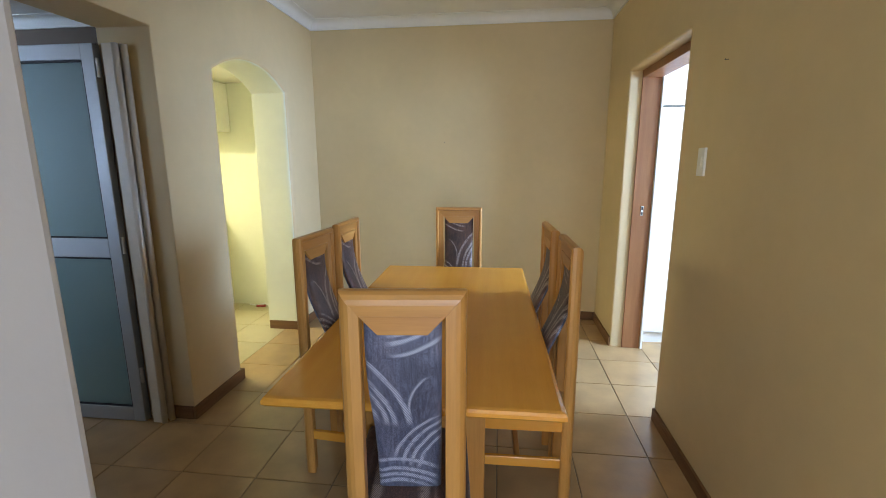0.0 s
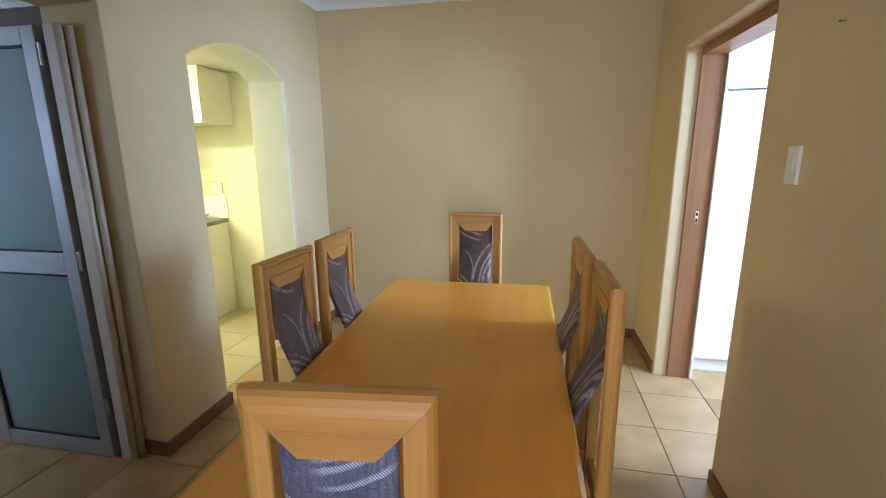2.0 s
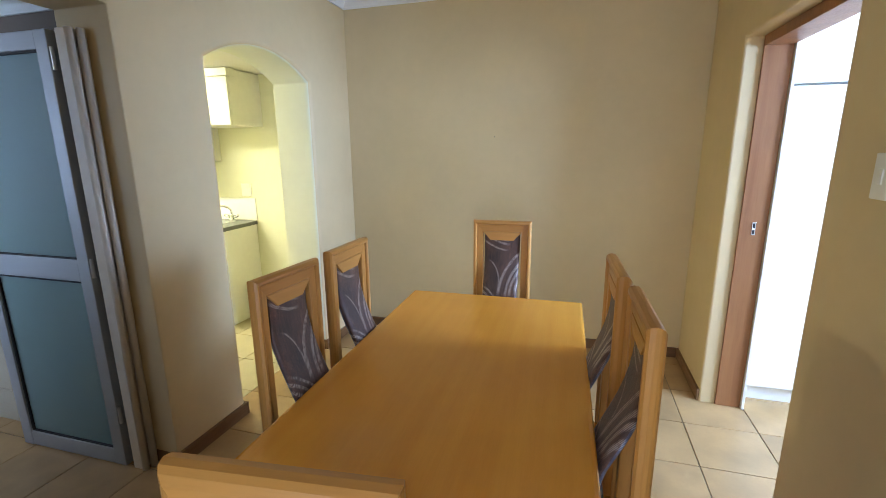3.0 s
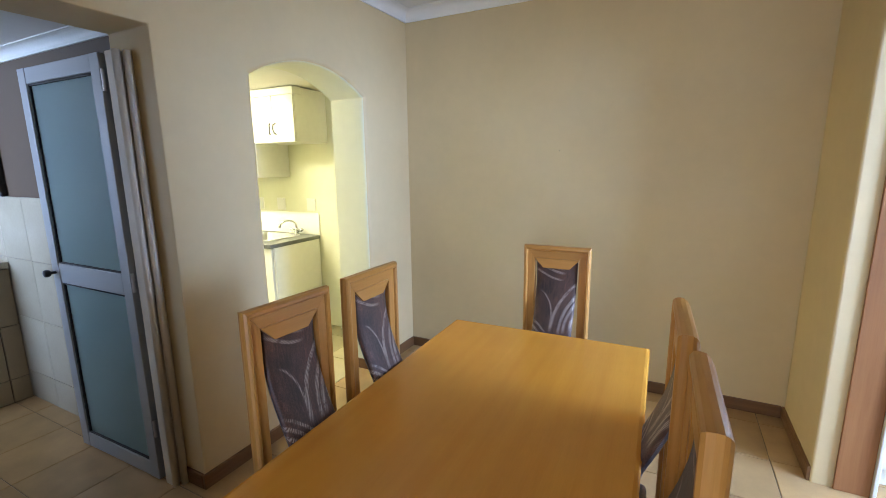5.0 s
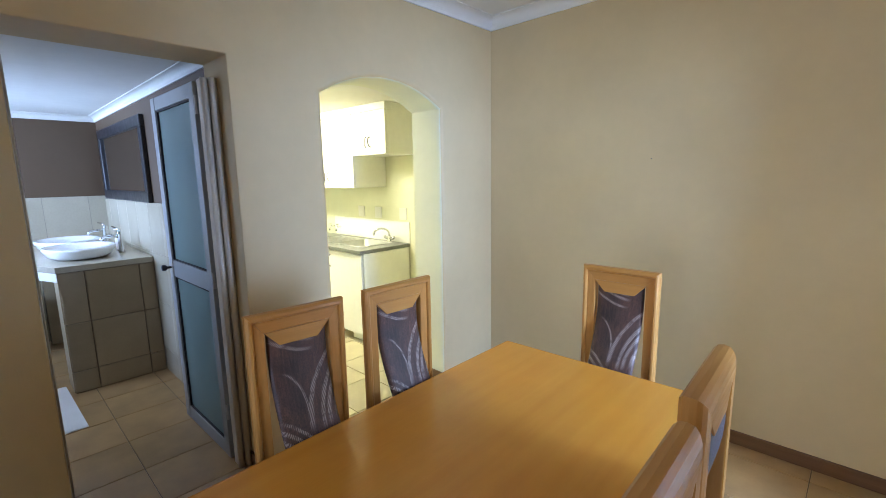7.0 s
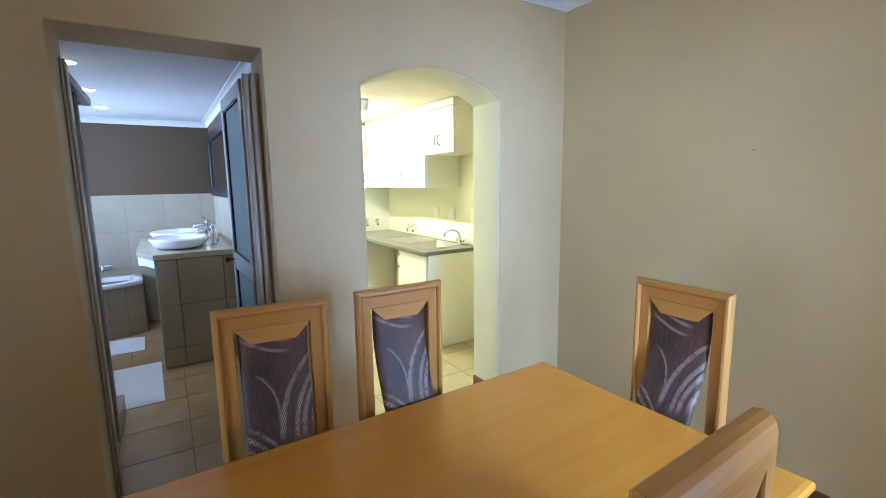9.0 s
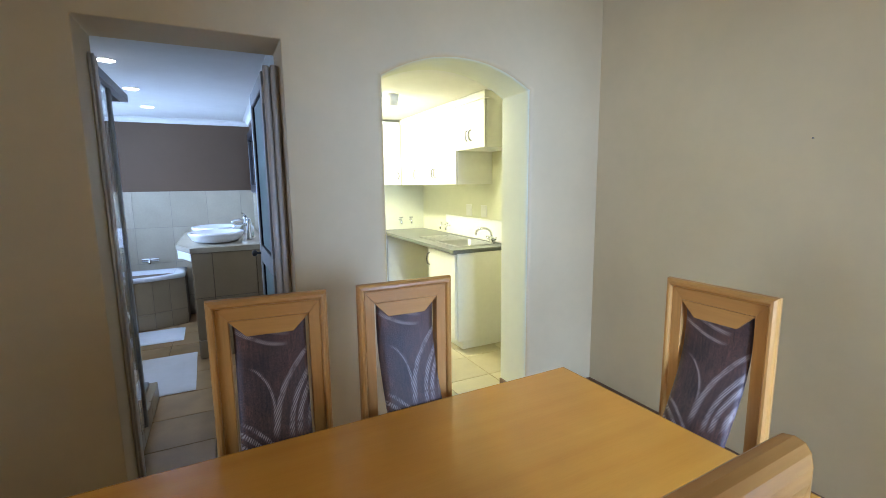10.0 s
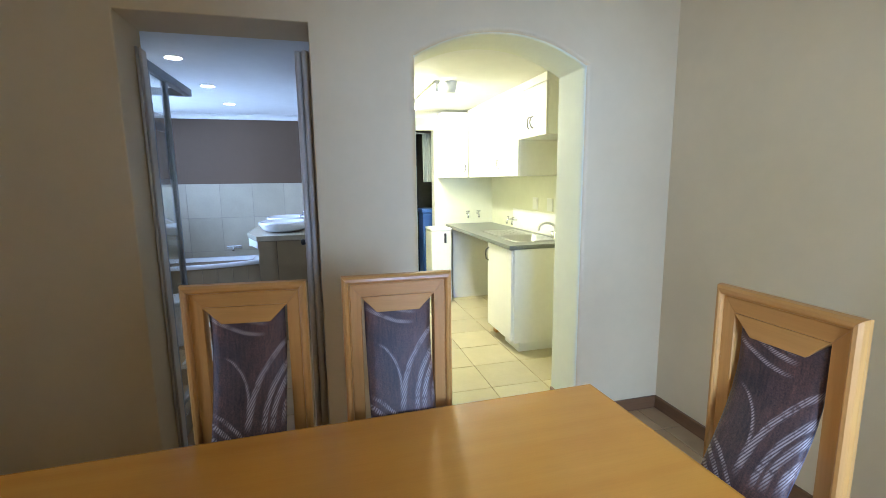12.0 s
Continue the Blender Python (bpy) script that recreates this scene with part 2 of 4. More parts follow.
BLACK = plain("black_frame", (0.018, 0.018, 0.022), 0.35, 0.0, 0.1)
# near-black colour holds the shade of the unlit room and latch holes
PAINTED_SHADE = plain("painted_recess_shade", (0.03, 0.03, 0.03), 0.8)
COUNTER = plain("grey_speckled_laminate", (0.15, 0.158, 0.14), 0.33, 0.0, 0.4, 160)
TOWEL = plaster("white_towelling", (0.80, 0.80, 0.80), 0.95, 220)
BLUE = plain("blue_plastic", (0.03, 0.09, 0.30), 0.4)
LAMPGLOW = glow("downlight_glow", (0.9, 0.95, 1.0), 40)
TUBEGLOW = glow("tube_glow", (0.94, 1.0, 0.74), 270)


# ---- shaping helpers ----
def solid(bm, x0, x1, y0, y1, z0, z1, bevel=0.0, seg=2):
    r = bmesh.ops.create_cube(bm, size=1)
    vs = r["verts"]
    for v in vs:
        v.co = Vector(((x0 + x1) / 2 + v.co.x * (x1 - x0), (y0 + y1) / 2 + v.co.y * (y1 - y0), (z0 + z1) / 2 + v.co.z * (z1 - z0)))
    if bevel:
        es = list({e for v in vs for e in v.link_edges})
        bmesh.ops.bevel(bm, geom=es, offset=bevel, segments=seg, affect="EDGES", profile=0.5)
    return bm


def box(x0, x1, y0, y1, z0, z1, bevel=0.0, seg=2):
    return solid(bmesh.new(), x0, x1, y0, y1, z0, z1, bevel, seg)


def prism(points, axis, a, b, bevel=0.0, seg=2):
    """A closed outline pulled along an axis from a to b. points are the other two coordinates in order."""
    bm = bmesh.new()

    def at(p, v):
        return {"x": (v, p[0], p[1]), "y": (p[0], v, p[1]), "z": (p[0], p[1], v)}[axis]

    low = [bm.verts.new(at(p, a)) for p in points]
    high = [bm.verts.new(at(p, b)) for p in points]
    k = len(points)
    bm.faces.new(low), bm.faces.new(high)
    for i in range(k):
        bm.faces.new((low[i], low[(i + 1) % k], high[(i + 1) % k], high[i]))
    bmesh.ops.recalc_face_normals(bm, faces=bm.faces)
    if bevel:
        bmesh.ops.bevel(bm, geom=bm.edges[:], offset=bevel, segments=seg, affect="EDGES", profile=0.5)
    return bm


def turned(profile, steps=24, sx=1.0, sy=1.0, center=(0, 0, 0), bm=None):
    """A profile of (radius, height) spun round z; sx and sy stretch it to an oval."""
    bm = bm or bmesh.new()
    rings = []
    for r, z in profile:
        rings.append([bm.verts.new((center[0] + sx * r * math.cos(2 * math.pi * i / steps), center[1] + sy * r * math.sin(2 * math.pi * i / steps), center[2] + z)) for i in range(steps)])
    for p, q in zip(rings, rings[1:]):
        for i in range(steps):
            bm.faces.new((p[i], p[(i + 1) % steps], q[(i + 1) % steps], q[i]))
    bm.faces.new(rings[0][::-1]), bm.faces.new(rings[-1])
    bmesh.ops.recalc_face_normals(bm, faces=bm.faces)
    return bm


def tube(path, r, steps=10, bm=None):
    """A round bar along points."""
    bm = bm or bmesh.new()
    pts = [Vector(p) for p in path]
    rings = []
    for i, p in enumerate(pts):
        d = (pts[min(i + 1, len(pts) - 1)] - pts[max(i - 1, 0)]).normalized()
        u = d.orthogonal().normalized() if not rings else (u - d * u.dot(d)).normalized()
        w = d.cross(u)
        rings.append([bm.verts.new(p + r * (math.cos(2 * math.pi * k / steps) * u + math.sin(2 * math.pi * k / steps) * w)) for k in range(steps)])
    for p, q in zip(rings, rings[1:]):
        for k in range(steps):
            bm.faces.new((p[k], p[(k + 1) % steps], q[(k + 1) % steps], q[k]))
    bm.faces.new(rings[0][::-1]), bm.faces.new(rings[-1])
    bmesh.ops.recalc_face_normals(bm, faces=bm.faces)
    return bm


def mesh_of(name, bm, mat, smooth=False):
    me = bpy.data.meshes.new(name)
    bm.to_mesh(me)
    bm.free()
    for mm in mat if isinstance(mat, (list, tuple)) else [mat]:
        me.materials.append(mm)
    if smooth:
        for p in me.polygons:
            p.use_smooth = True
    return me


def part(name, bm, mat, parent, label="", smooth=False):
    ob = new(name, mesh_of(name, bm, mat, smooth))
    ob.parent = parent
    if label:
        tagged(ob, label)
    return ob


def thing(name, label, category, at=(0, 0, 0), rz=0.0, group=""):
    ob = new(name)
    ob.empty_display_size = 0.05
    ob.matrix_world = pose(*at, 0, 0, rz)
    return tagged(ob, label, category, group)


def setting(name, bm, mat, label, category, smooth=False):
    return tagged(new(name, mesh_of(name, bm, mat, smooth)), label, category, "", "structure")


def soften(ob, width, seg=3, angle=50):
    md = ob.modifiers.new("soft_edges", "BEVEL")
    md.width, md.segments, md.limit_method, md.angle_limit = width, seg, "ANGLE", radians(angle)
    return ob


# ---- the large structure ----
XL, XLB, XR, XRB, YB = 0.0, -0.30, 2.667, 2.917, 6.0
CEIL, COVE, LOW = 2.73, 2.653, 2.228
YS = 2.22

# left wall with the bathroom doorway and the arch
arch = []
for i in range(25):
    u = 1 - 2 * i / 24
    arch.append((4.96 + 0.468 * u, 2.168 - 0.135 * abs(u) ** 2.1))
outline = [(YS, -0.02), (3.228, -0.02), (3.228, 2.15), (4.0, 2.15), (4.0, -0.02), (4.492, -0.02)]
outline += arch[::-1] + [(5.428, -0.02), (6.30, -0.02), (6.30, CEIL + 0.02), (YS, CEIL + 0.02)]
bm = prism(outline, "x", XLB, XL)
for f in bm.faces:
    c = f.calc_center_median()
    if abs(f.normal.x) > 0.9 and c.x < -0.2:
        f.material_index = 1
    elif abs(f.normal.x) < 0.5 and 4.48 < c.y < 5.44 and c.z > 0:
        f.material_index = 1
round_edges = [e for e in bm.edges if all(abs(v.co.x - XL) < 1e-4 and 4.48 < v.co.y < 5.44 for v in e.verts) and max(v.co.z for v in e.verts) > 0]
bmesh.ops.bevel(bm, geom=round_edges, offset=0.03, segments=5, affect="EDGES", profile=0.5)
for f in bm.faces:
    c = f.calc_center_median()
    if 0.05 < abs(f.normal.x) < 0.55 and 4.45 < c.y < 5.47 and c.z > 0:
        f.material_index = 1
soften(setting("wall_left", bm, [CREAM, KITCHEN], "cream painted wall with a doorway and an arched opening", "wall"), 0.006, 3)

soften(setting("wall_back", box(XLB + 0.3 - 0.004, 3.2, YB, YB + 0.12, -0.02, CEIL + 0.02), CREAM, "cream painted plaster wall behind the table", "wall"), 0.002)
bm = prism([(-3.2, -0.02), (-1.6, -0.02), (-1.6, 2.1), (0.4, 2.1), (0.4, -0.02), (4.316, -0.02), (4.316, 2.128), (5.374, 2.128), (5.374, -0.02), (6.0, -0.02), (6.0, CEIL + 0.02), (-3.2, CEIL + 0.02)], "x", XR, XRB)
soften(setting("wall_right", bm, CREAM, "cream painted wall with a doorway to a bright room", "wall"), 0.012)
soften(setting("wall_stub", box(XLB + 0.004, 1.29, YS - 0.25, YS, -0.02, CEIL + 0.02), STUBPAINT, "white painted end of a dividing wall", "wall"), 0.015)

# lounge behind the walk
setting("wall_lounge_left", box(XLB + 0.104, XLB + 0.2, -3.2, YS - 0.252, -0.02, CEIL + 0.02), CREAM, "cream lounge wall", "wall")
bm = bmesh.new()
for a in ((XLB, 0.1, -0.02, CEIL), (2.5, XRB, -0.02, CEIL), (0.1, 2.5, -0.02, 0.75), (0.1, 2.5, 2.3, CEIL)):
    solid(bm, a[0], a[1], -3.2, -3.05, a[2], a[3])
setting("wall_lounge_end", bm, CREAM, "cream lounge wall with a wide window", "wall")

# bathroom and kitchen behind the left wall
YBK = 4.06
XBF, XKF, YK = -3.60, -3.07, 6.07
setting("wall_bathroom_far", box(XBF - 0.12, XBF, 1.4, YBK + 0.12, -0.02, 2.4), BROWN, "taupe bathroom wall above tiling", "wall")
setting("wall_bathroom_side", box(XBF, XLB - 0.002, YBK, YBK + 0.11, -0.02, 2.4), [BROWN], "taupe bathroom wall above tiling", "wall")
bm = bmesh.new()
for a in ((XBF - 0.12, -3.1, 0, 2.4), (-1.9, XLB, 0, 2.4), (-3.1, -1.9, -0.02, 1.2), (-3.1, -1.9, 2.1, 2.4)):
    solid(bm, a[0], a[1], 1.35, 1.47, a[2], a[3])
setting("wall_bathroom_window", bm, BROWN, "taupe bathroom wall with a window", "wall")
setting("wall_bathroom_near", box(XLB, XLB + 0.1, 1.35, YS - 0.252, -0.02, 2.4), BROWN, "taupe bathroom wall", "wall")
setting("ceiling_bathroom", box(XBF - 0.12, XLB + 0.0, 1.35, YBK + 0.11, LOW, LOW + 0.1), CEILING, "white bathroom ceiling", "ceiling")
setting("wall_kitchen_side", box(XKF - 1.6, XLB - 0.003, YK, YK + 0.12, -0.02, 2.4), KITCHEN, "pale yellow kitchen wall", "wall")
setting("wall_kitchen_partition", box(XKF - 1.6, XLB - 0.003, YBK + 0.114, YBK + 0.16, -0.02, 2.4), KITCHEN, "pale yellow kitchen wall", "wall")
bm = prism([(YBK + 0.16, -0.02), (4.55, -0.02), (4.55, 2.03), (5.36, 2.03), (5.36, -0.02), (YK, -0.02), (YK, 2.4), (YBK + 0.16, 2.4)], "x", XKF - 0.12, XKF)
setting("wall_kitchen_end", bm, KITCHEN, "pale yellow kitchen wall with a doorway", "wall")
setting("ceiling_kitchen", box(XKF - 1.6, XLB, YBK + 0.114, YK + 0.12, LOW + 0.004, LOW + 0.1), CEILING, "white kitchen ceiling", "ceiling")
# the unlit room's shade is put into this wall's colour
setting("wall_scullery", box(XKF - 1.72, XKF - 1.6, YBK + 0.1, YK + 0.12, -0.02, 2.4), PAINTED_SHADE, "wall of an unlit room, its shade painted near-black", "wall")

# bright bedroom behind the right wall
bm = bmesh.new()
for a in ((1.6, 3.5, -0.02, 2.7), (5.28, 6.2, -0.02, 2.7), (3.5, 5.28, -0.02, 1.15), (3.5, 5.28, 2.3, 2.7)):
    solid(bm, 5.4, 5.52, a[0], a[1], a[2], a[3])
setting("wall_bedroom_window", bm, WHITEWALL, "white bedroom wall with a window", "wall")
setting("wall_bedroom_far", box(XRB, 5.52, 6.1, 6.22, -0.02, 2.7), WHITEWALL, "white bedroom wall", "wall")
setting("wall_bedroom_near", box(XRB, 5.4, 1.6, 1.7, -0.02, 2.7), WHITEWALL, "white bedroom wall", "wall")
setting("ceiling_bedroom", box(XRB, 5.52, 1.6, 6.22, 2.6, 2.69), CEILING, "white bedroom ceiling", "ceiling")
setting("ceiling", box(XLB, XRB, -3.2, 6.12, CEIL, CEIL + 0.1), CEILING, "white painted ceiling", "ceiling")


def cove_profile(sign, wall, up=CEIL, down=COVE):
    d = up - down
    pts = [(wall, up), (wall, down), (wall + sign * 0.012, down)]
    for i in range(1, 8):
        a = math.pi / 2 * i / 8
        pts.append((wall + sign * (0.012 + (d * 1.05 - 0.02) * (1 - math.cos(a))), down + 0.008 + (d - 0.016) * math.sin(a)))
    pts += [(wall + sign * d * 1.15, up - 0.006), (wall + sign * d * 1.15, up)]
    return pts


def cornice(axis, sign, wall, a, b, up=CEIL, down=COVE):
    setting("cornice_trim", prism(cove_profile(sign, wall, up, down), axis, a, b), CEILING, "white coved plaster cornice", "cornice")


cornice("y", 1, XL + 0.001, YS, 6.0)
cornice("y", -1, XR - 0.001, -3.0, 6.0)
cornice("x", -1, YB - 0.001, 0.0, XR)
cornice("x", -1, YBK - 0.001, XBF, XLB, LOW, 2.172)
cornice("y", 1, XBF + 0.001, 1.47, YBK, LOW, 2.172)
cornice("y", 1, XKF + 0.001, YBK + 0.16, YK, LOW, LOW - 0.06)


def skirting(x0, x1, y0, y1, mat):
    setting("baseboard", box(x0, x1, y0, y1, 0.0, 0.078, 0.004), mat, "brown wooden skirting board", "skirting")


S = 0.014
skirting(XL - 0.004, XL + S, 4.0 - S + 0.001, 4.492 - 0.004, SKIRT)
skirting(-0.15, XL - 0.005, 4.0 - S, 4.002, SKIRTX)
skirting(XL - 0.004, XL + S, 5.428, 6.0 - S, SKIRT)
skirting(XLB + 0.01, XL + S, 5.428 - S, 5.430, SKIRTX)
skirting(XLB + 0.01, XL + S, 4.490, 4.492 + S - 0.004, SKIRTX)
skirting(XL - 0.004, XL + S, YS, 3.228 - 0.012, SKIRT)
skirting(0.0, XR - S, YB - S, YB + 0.004, SKIRTX)
skirting(XR - S, XR + 0.004, 0.41, 4.316 - 0.006, SKIRT)
skirting(XR - S, XR + 0.004, 5.38, 6.0, SKIRT)

# windows that let the daylight in
def window(name, x0, x1, y0, y1, z0, z1, label):
    """A framed pane in a wall opening; the thin side of the box is the wall's depth."""
    w = thing(name, label, "window", ((x0 + x1) / 2, (y0 + y1) / 2, z0))
    w["kind"] = "structure"
    cx, cy = (x0 + x1) / 2, (y0 + y1) / 2
    along = "y" if (y1 - y0) > (x1 - x0) else "x"
    span = (y1 - y0 if along == "y" else x1 - x0) / 2
    h = z1 - z0

    def bar(a0, a1, b0, b1):
        return box(-0.03, 0.03, a0, a1, b0, b1, 0.004) if along == "y" else box(a0, a1, -0.03, 0.03, b0, b1, 0.004)

    for a in ((-span, -span + 0.05, 0, h), (span - 0.05, span, 0, h), (-span + 0.05, span - 0.05, 0, 0.05), (-span + 0.05, span - 0.05, h - 0.05, h), (-0.025, 0.025, 0.05, h - 0.05)):
        part("window_frame", bar(*a), ALU, w)
    for a in ((-span + 0.05, -0.025), (0.025, span - 0.05)):
        p = part("pane", box(-0.003, 0.003, a[0], a[1], 0.05, h - 0.05) if along == "y" else box(a[0], a[1], -0.003, 0.003, 0.05, h - 0.05), CLEAR, w)
        p.visible_shadow = False


window("window_1", 5.4, 5.52, 3.5, 5.28, 1.15, 2.3, "aluminium framed bedroom window with clear panes")
window("window_2", 2.73, 2.85, -1.6, 0.4, 0.0, 2.1, "wide aluminium framed glass sliding door")
window("window_4", 0.1, 2.5, -3.2, -3.05, 0.75, 2.3, "wide aluminium framed lounge window")
window("window_3", -3.1, -1.9, 1.35, 1.47, 1.2, 2.1, "small aluminium framed bathroom window")

# red-brown door frame of the bedroom doorway
door = thing("door_1", "red-brown wooden door frame without its door leaf", "door frame", (2.755, 4.85, 0))
door["kind"] = "structure"
jamb = part("jamb", box(0.0, 0.135, 0.508, 0.523, 0, 2.127, 0.003), MERANTI, door)
part("jamb", box(0.0, 0.135, -0.53, -0.492, 0, 2.127, 0.003), MERANTI, door)
part("head", box(0.0, 0.135, -0.492, 0.508, 2.075, 2.127, 0.003), MERANTI, door)
part("white_edge_strip", box(0.136, 0.152, 0.49, 0.523, 0, 2.127, 0.003), PLASTIC, door, "white painted edge of the frame")
plate = part("strike_plate", box(0.060, 0.080, 0.5045, 0.5095, 1.075, 1.150, 0.002), CHROME, jamb, "chrome lock strike plate")
# thin blocks stand for the holes, with their shade as colour
part("latch_hole", box(0.065, 0.075, 0.5025, 0.505, 1.082, 1.105), PAINTED_SHADE, jamb)
part("latch_hole", box(0.065, 0.075, 0.5025, 0.505, 1.118, 1.142), PAINTED_SHADE, jamb)

# ---- dining table ----
def dining_table():
    t = thing("dining_table", "long honey-coloured oak dining table amid six chairs", "table", (1.461, 3.966, 0), 1.2)
    L, W = 1.853 / 2, 0.956 / 2
    top = bmesh.new()
    rings = []
    for inset, z in ((0.030, 0.712), (0.010, 0.716), (0.0, 0.726), (0.0, 0.738), (0.005, 0.747), (0.016, 0.7505)):
        rings.append([top.verts.new(((W - inset) * sx, (L - inset) * sy, z)) for sx, sy in ((-1, -1), (1, -1), (1, 1), (-1, 1))])
    for p, q in zip(rings, rings[1:]):
        for i in range(4):
            top.faces.new((p[i], p[(i + 1) % 4], q[(i + 1) % 4], q[i]))
    top.faces.new(rings[0][::-1]), top.faces.new(rings[-1])
    bmesh.ops.recalc_face_normals(top, faces=top.faces)
    part("tabletop", top, OAKTOP, t)
    for sx in (-1, 1):
        part("apron", box(sx * 0.25 - 0.011, sx * 0.25 + 0.011, -0.54, 0.54, 0.63, 0.711, 0.003), OAKTOP, t)
    for sy in (-1, 1):
        part("pedestal", box(-0.235, 0.235, sy * 0.58 - 0.028, sy * 0.58 + 0.028, 0.06, 0.711, 0.008), OAK, t, "oak slab pedestal")
        part("foot", box(-0.30, 0.30, sy * 0.58 - 0.04, sy * 0.58 + 0.04, 0.0, 0.059, 0.012), OAKX, t)
    part("stretcher", box(-0.02, 0.02, -0.55, 0.55, 0.22, 0.30, 0.005), OAKTOP, t)


dining_table()


# ---- dining chairs ----
HC = 1.157


def back_panel(w0=0.104, w1=0.098):
    """Padded back: wide at the head, leaning forward towards the seat."""
    bm = bmesh.new()
    rows, cols = 16, 8
    grid = []
    for i in range(rows + 1):
        t = i / rows
        z = 1.088 - 0.62 * t
        y0 = 0.004 + 0.135 * (t * t * (3 - 2 * t)) - 0.018 * math.sin(math.pi * min(1, t * 1.6))
        w = w0 + (w1 - w0) * t
        ring = []
        for j in range(2 * cols):
            a = 2 * math.pi * j / (2 * cols)
            cx, sx = math.cos(a), math.sin(a)
            px = w * math.copysign(abs(cx) ** 0.30, cx)
            py = 0.017 * math.copysign(abs(sx) ** 0.75, sx) * (1 - 0.25 * (2 * t - 1) ** 6)
            ring.append(bm.verts.new((px, y0 + py, z)))
        grid.append(ring)
    for p, q in zip(grid, grid[1:]):
        for j in range(2 * cols):
            bm.faces.new((p[j], p[(j + 1) % (2 * cols)], q[(j + 1) % (2 * cols)], q[j]))
    bm.faces.new(grid[0]), bm.faces.new(grid[-1][::-1])
    bmesh.ops.recalc_face_normals(bm, faces=bm.faces)
    # rear faces take the cloth with the cool light in its colour
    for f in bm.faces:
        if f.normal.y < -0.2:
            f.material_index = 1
    return bm


FRAME_SECTION = ((0.000, 0.012), (0.002, 0.025), (0.008, 0.032), (0.015, 0.033), (0.020, 0.030), (0.0220, 0.0245), (0.0225, 0.0205), (0.0245, 0.0205), (0.0255, 0.0215),
                 (0.056, 0.021), (0.058, 0.017), (0.058, -0.015), (0.056, -0.019),
                 (0.030, -0.020), (0.018, -0.017), (0.008, -0.010), (0.002, -0.001))


def frame_member(ends):
    """A moulded bar: the section's points, each run between the two places that ends(inset, depth) names."""
    bm = bmesh.new()
    low, high = [], []
    for inset, depth in FRAME_SECTION:
        p, q = ends(inset, depth)
        low.append(bm.verts.new(p)), high.append(bm.verts.new(q))
    k = len(low)
    for i in range(k):
        bm.faces.new((low[i], low[(i + 1) % k], high[(i + 1) % k], high[i]))
    bm.faces.new(low), bm.faces.new(high)
    bmesh.ops.recalc_face_normals(bm, faces=bm.faces)
    return bm


def dining_chair(at, rz, label):
    """Tall chair facing +y; its back frame stands over the origin."""
    c = thing("dining_chair", label, "chair", at, rz, "chairs round the dining table")
    W, IN = 0.170, 0.112
    part("headrail", frame_member(lambda d, y: ((-W + d + 0.0006, y, HC - 1.17 * d), (W - d - 0.0006, y, HC - 1.17 * d))), OAKX, c)
    part("head_panel", prism([(-IN - 0.002, 1.0905), (IN + 0.002, 1.0905), (0.066, 1.040), (-0.066, 1.040)], "y", -0.0185, 0.0235, 0.0015), OAKX, c, "oak panel with slanted ends")
    for s in (-1, 1):
        part("stile", frame_member(lambda d, y: ((s * (W - d), y, 0.0), (s * (W - d), y, HC - 1.17 * d))), OAK, c)
    part("backrest", back_panel(), [FABRIC, FABRIC_COOL_LIT], c, "dark mauve patterned upholstered pad, cool light tinted into its rear", True)
    part("lower_back_rail", box(-IN, IN, -0.014, 0.014, 0.34, 0.40, 0.004), OAKX, c)
    part("seat", box(-0.19, 0.19, 0.06, 0.47, 0.415, 0.475, 0.022, 4), FABRIC, c, "dark mauve patterned upholstered seat", True)
    for s in (-1, 1):
        part("seat_rail", box(s * 0.150 - 0.012, s * 0.150 + 0.012, 0.02, 0.43, 0.355, 0.414, 0.004), OAKTOP, c)
        part("front_leg", box(s * 0.155 - 0.021, s * 0.155 + 0.021, 0.415, 0.457, 0.0, 0.414, 0.005), OAK, c)
        part("side_stretcher", box(s * 0.150 - 0.010, s * 0.150 + 0.010, 0.02, 0.416, 0.18, 0.225, 0.004), OAKTOP, c)
    part("front_rail", box(-0.134, 0.134, 0.425, 0.449, 0.355, 0.414, 0.004), OAKX, c)
    part("cross_stretcher", box(-0.140, 0.140, 0.20, 0.225, 0.185, 0.222, 0.004), OAKX, c)
    return c


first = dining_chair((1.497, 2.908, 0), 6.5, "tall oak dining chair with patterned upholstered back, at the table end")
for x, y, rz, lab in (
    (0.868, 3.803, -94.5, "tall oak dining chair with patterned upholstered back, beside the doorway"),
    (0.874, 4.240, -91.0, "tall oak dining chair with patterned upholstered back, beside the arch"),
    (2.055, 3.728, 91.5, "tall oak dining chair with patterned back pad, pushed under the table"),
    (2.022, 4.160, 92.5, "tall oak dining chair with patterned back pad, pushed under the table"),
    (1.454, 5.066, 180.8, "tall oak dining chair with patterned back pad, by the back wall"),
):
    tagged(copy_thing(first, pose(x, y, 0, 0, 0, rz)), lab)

# switch on the right wall
sw = thing("light_switch", "white plastic light switch on the cream wall", "switch", (XR, 4.032, 1.48))
part("plate", box(-0.010, 0.001, -0.036, 0.036, -0.064, 0.064, 0.003), PLASTIC, sw)
part("rocker", box(-0.014, -0.009, -0.012, 0.012, -0.022, 0.022, 0.002), PLASTIC, sw)


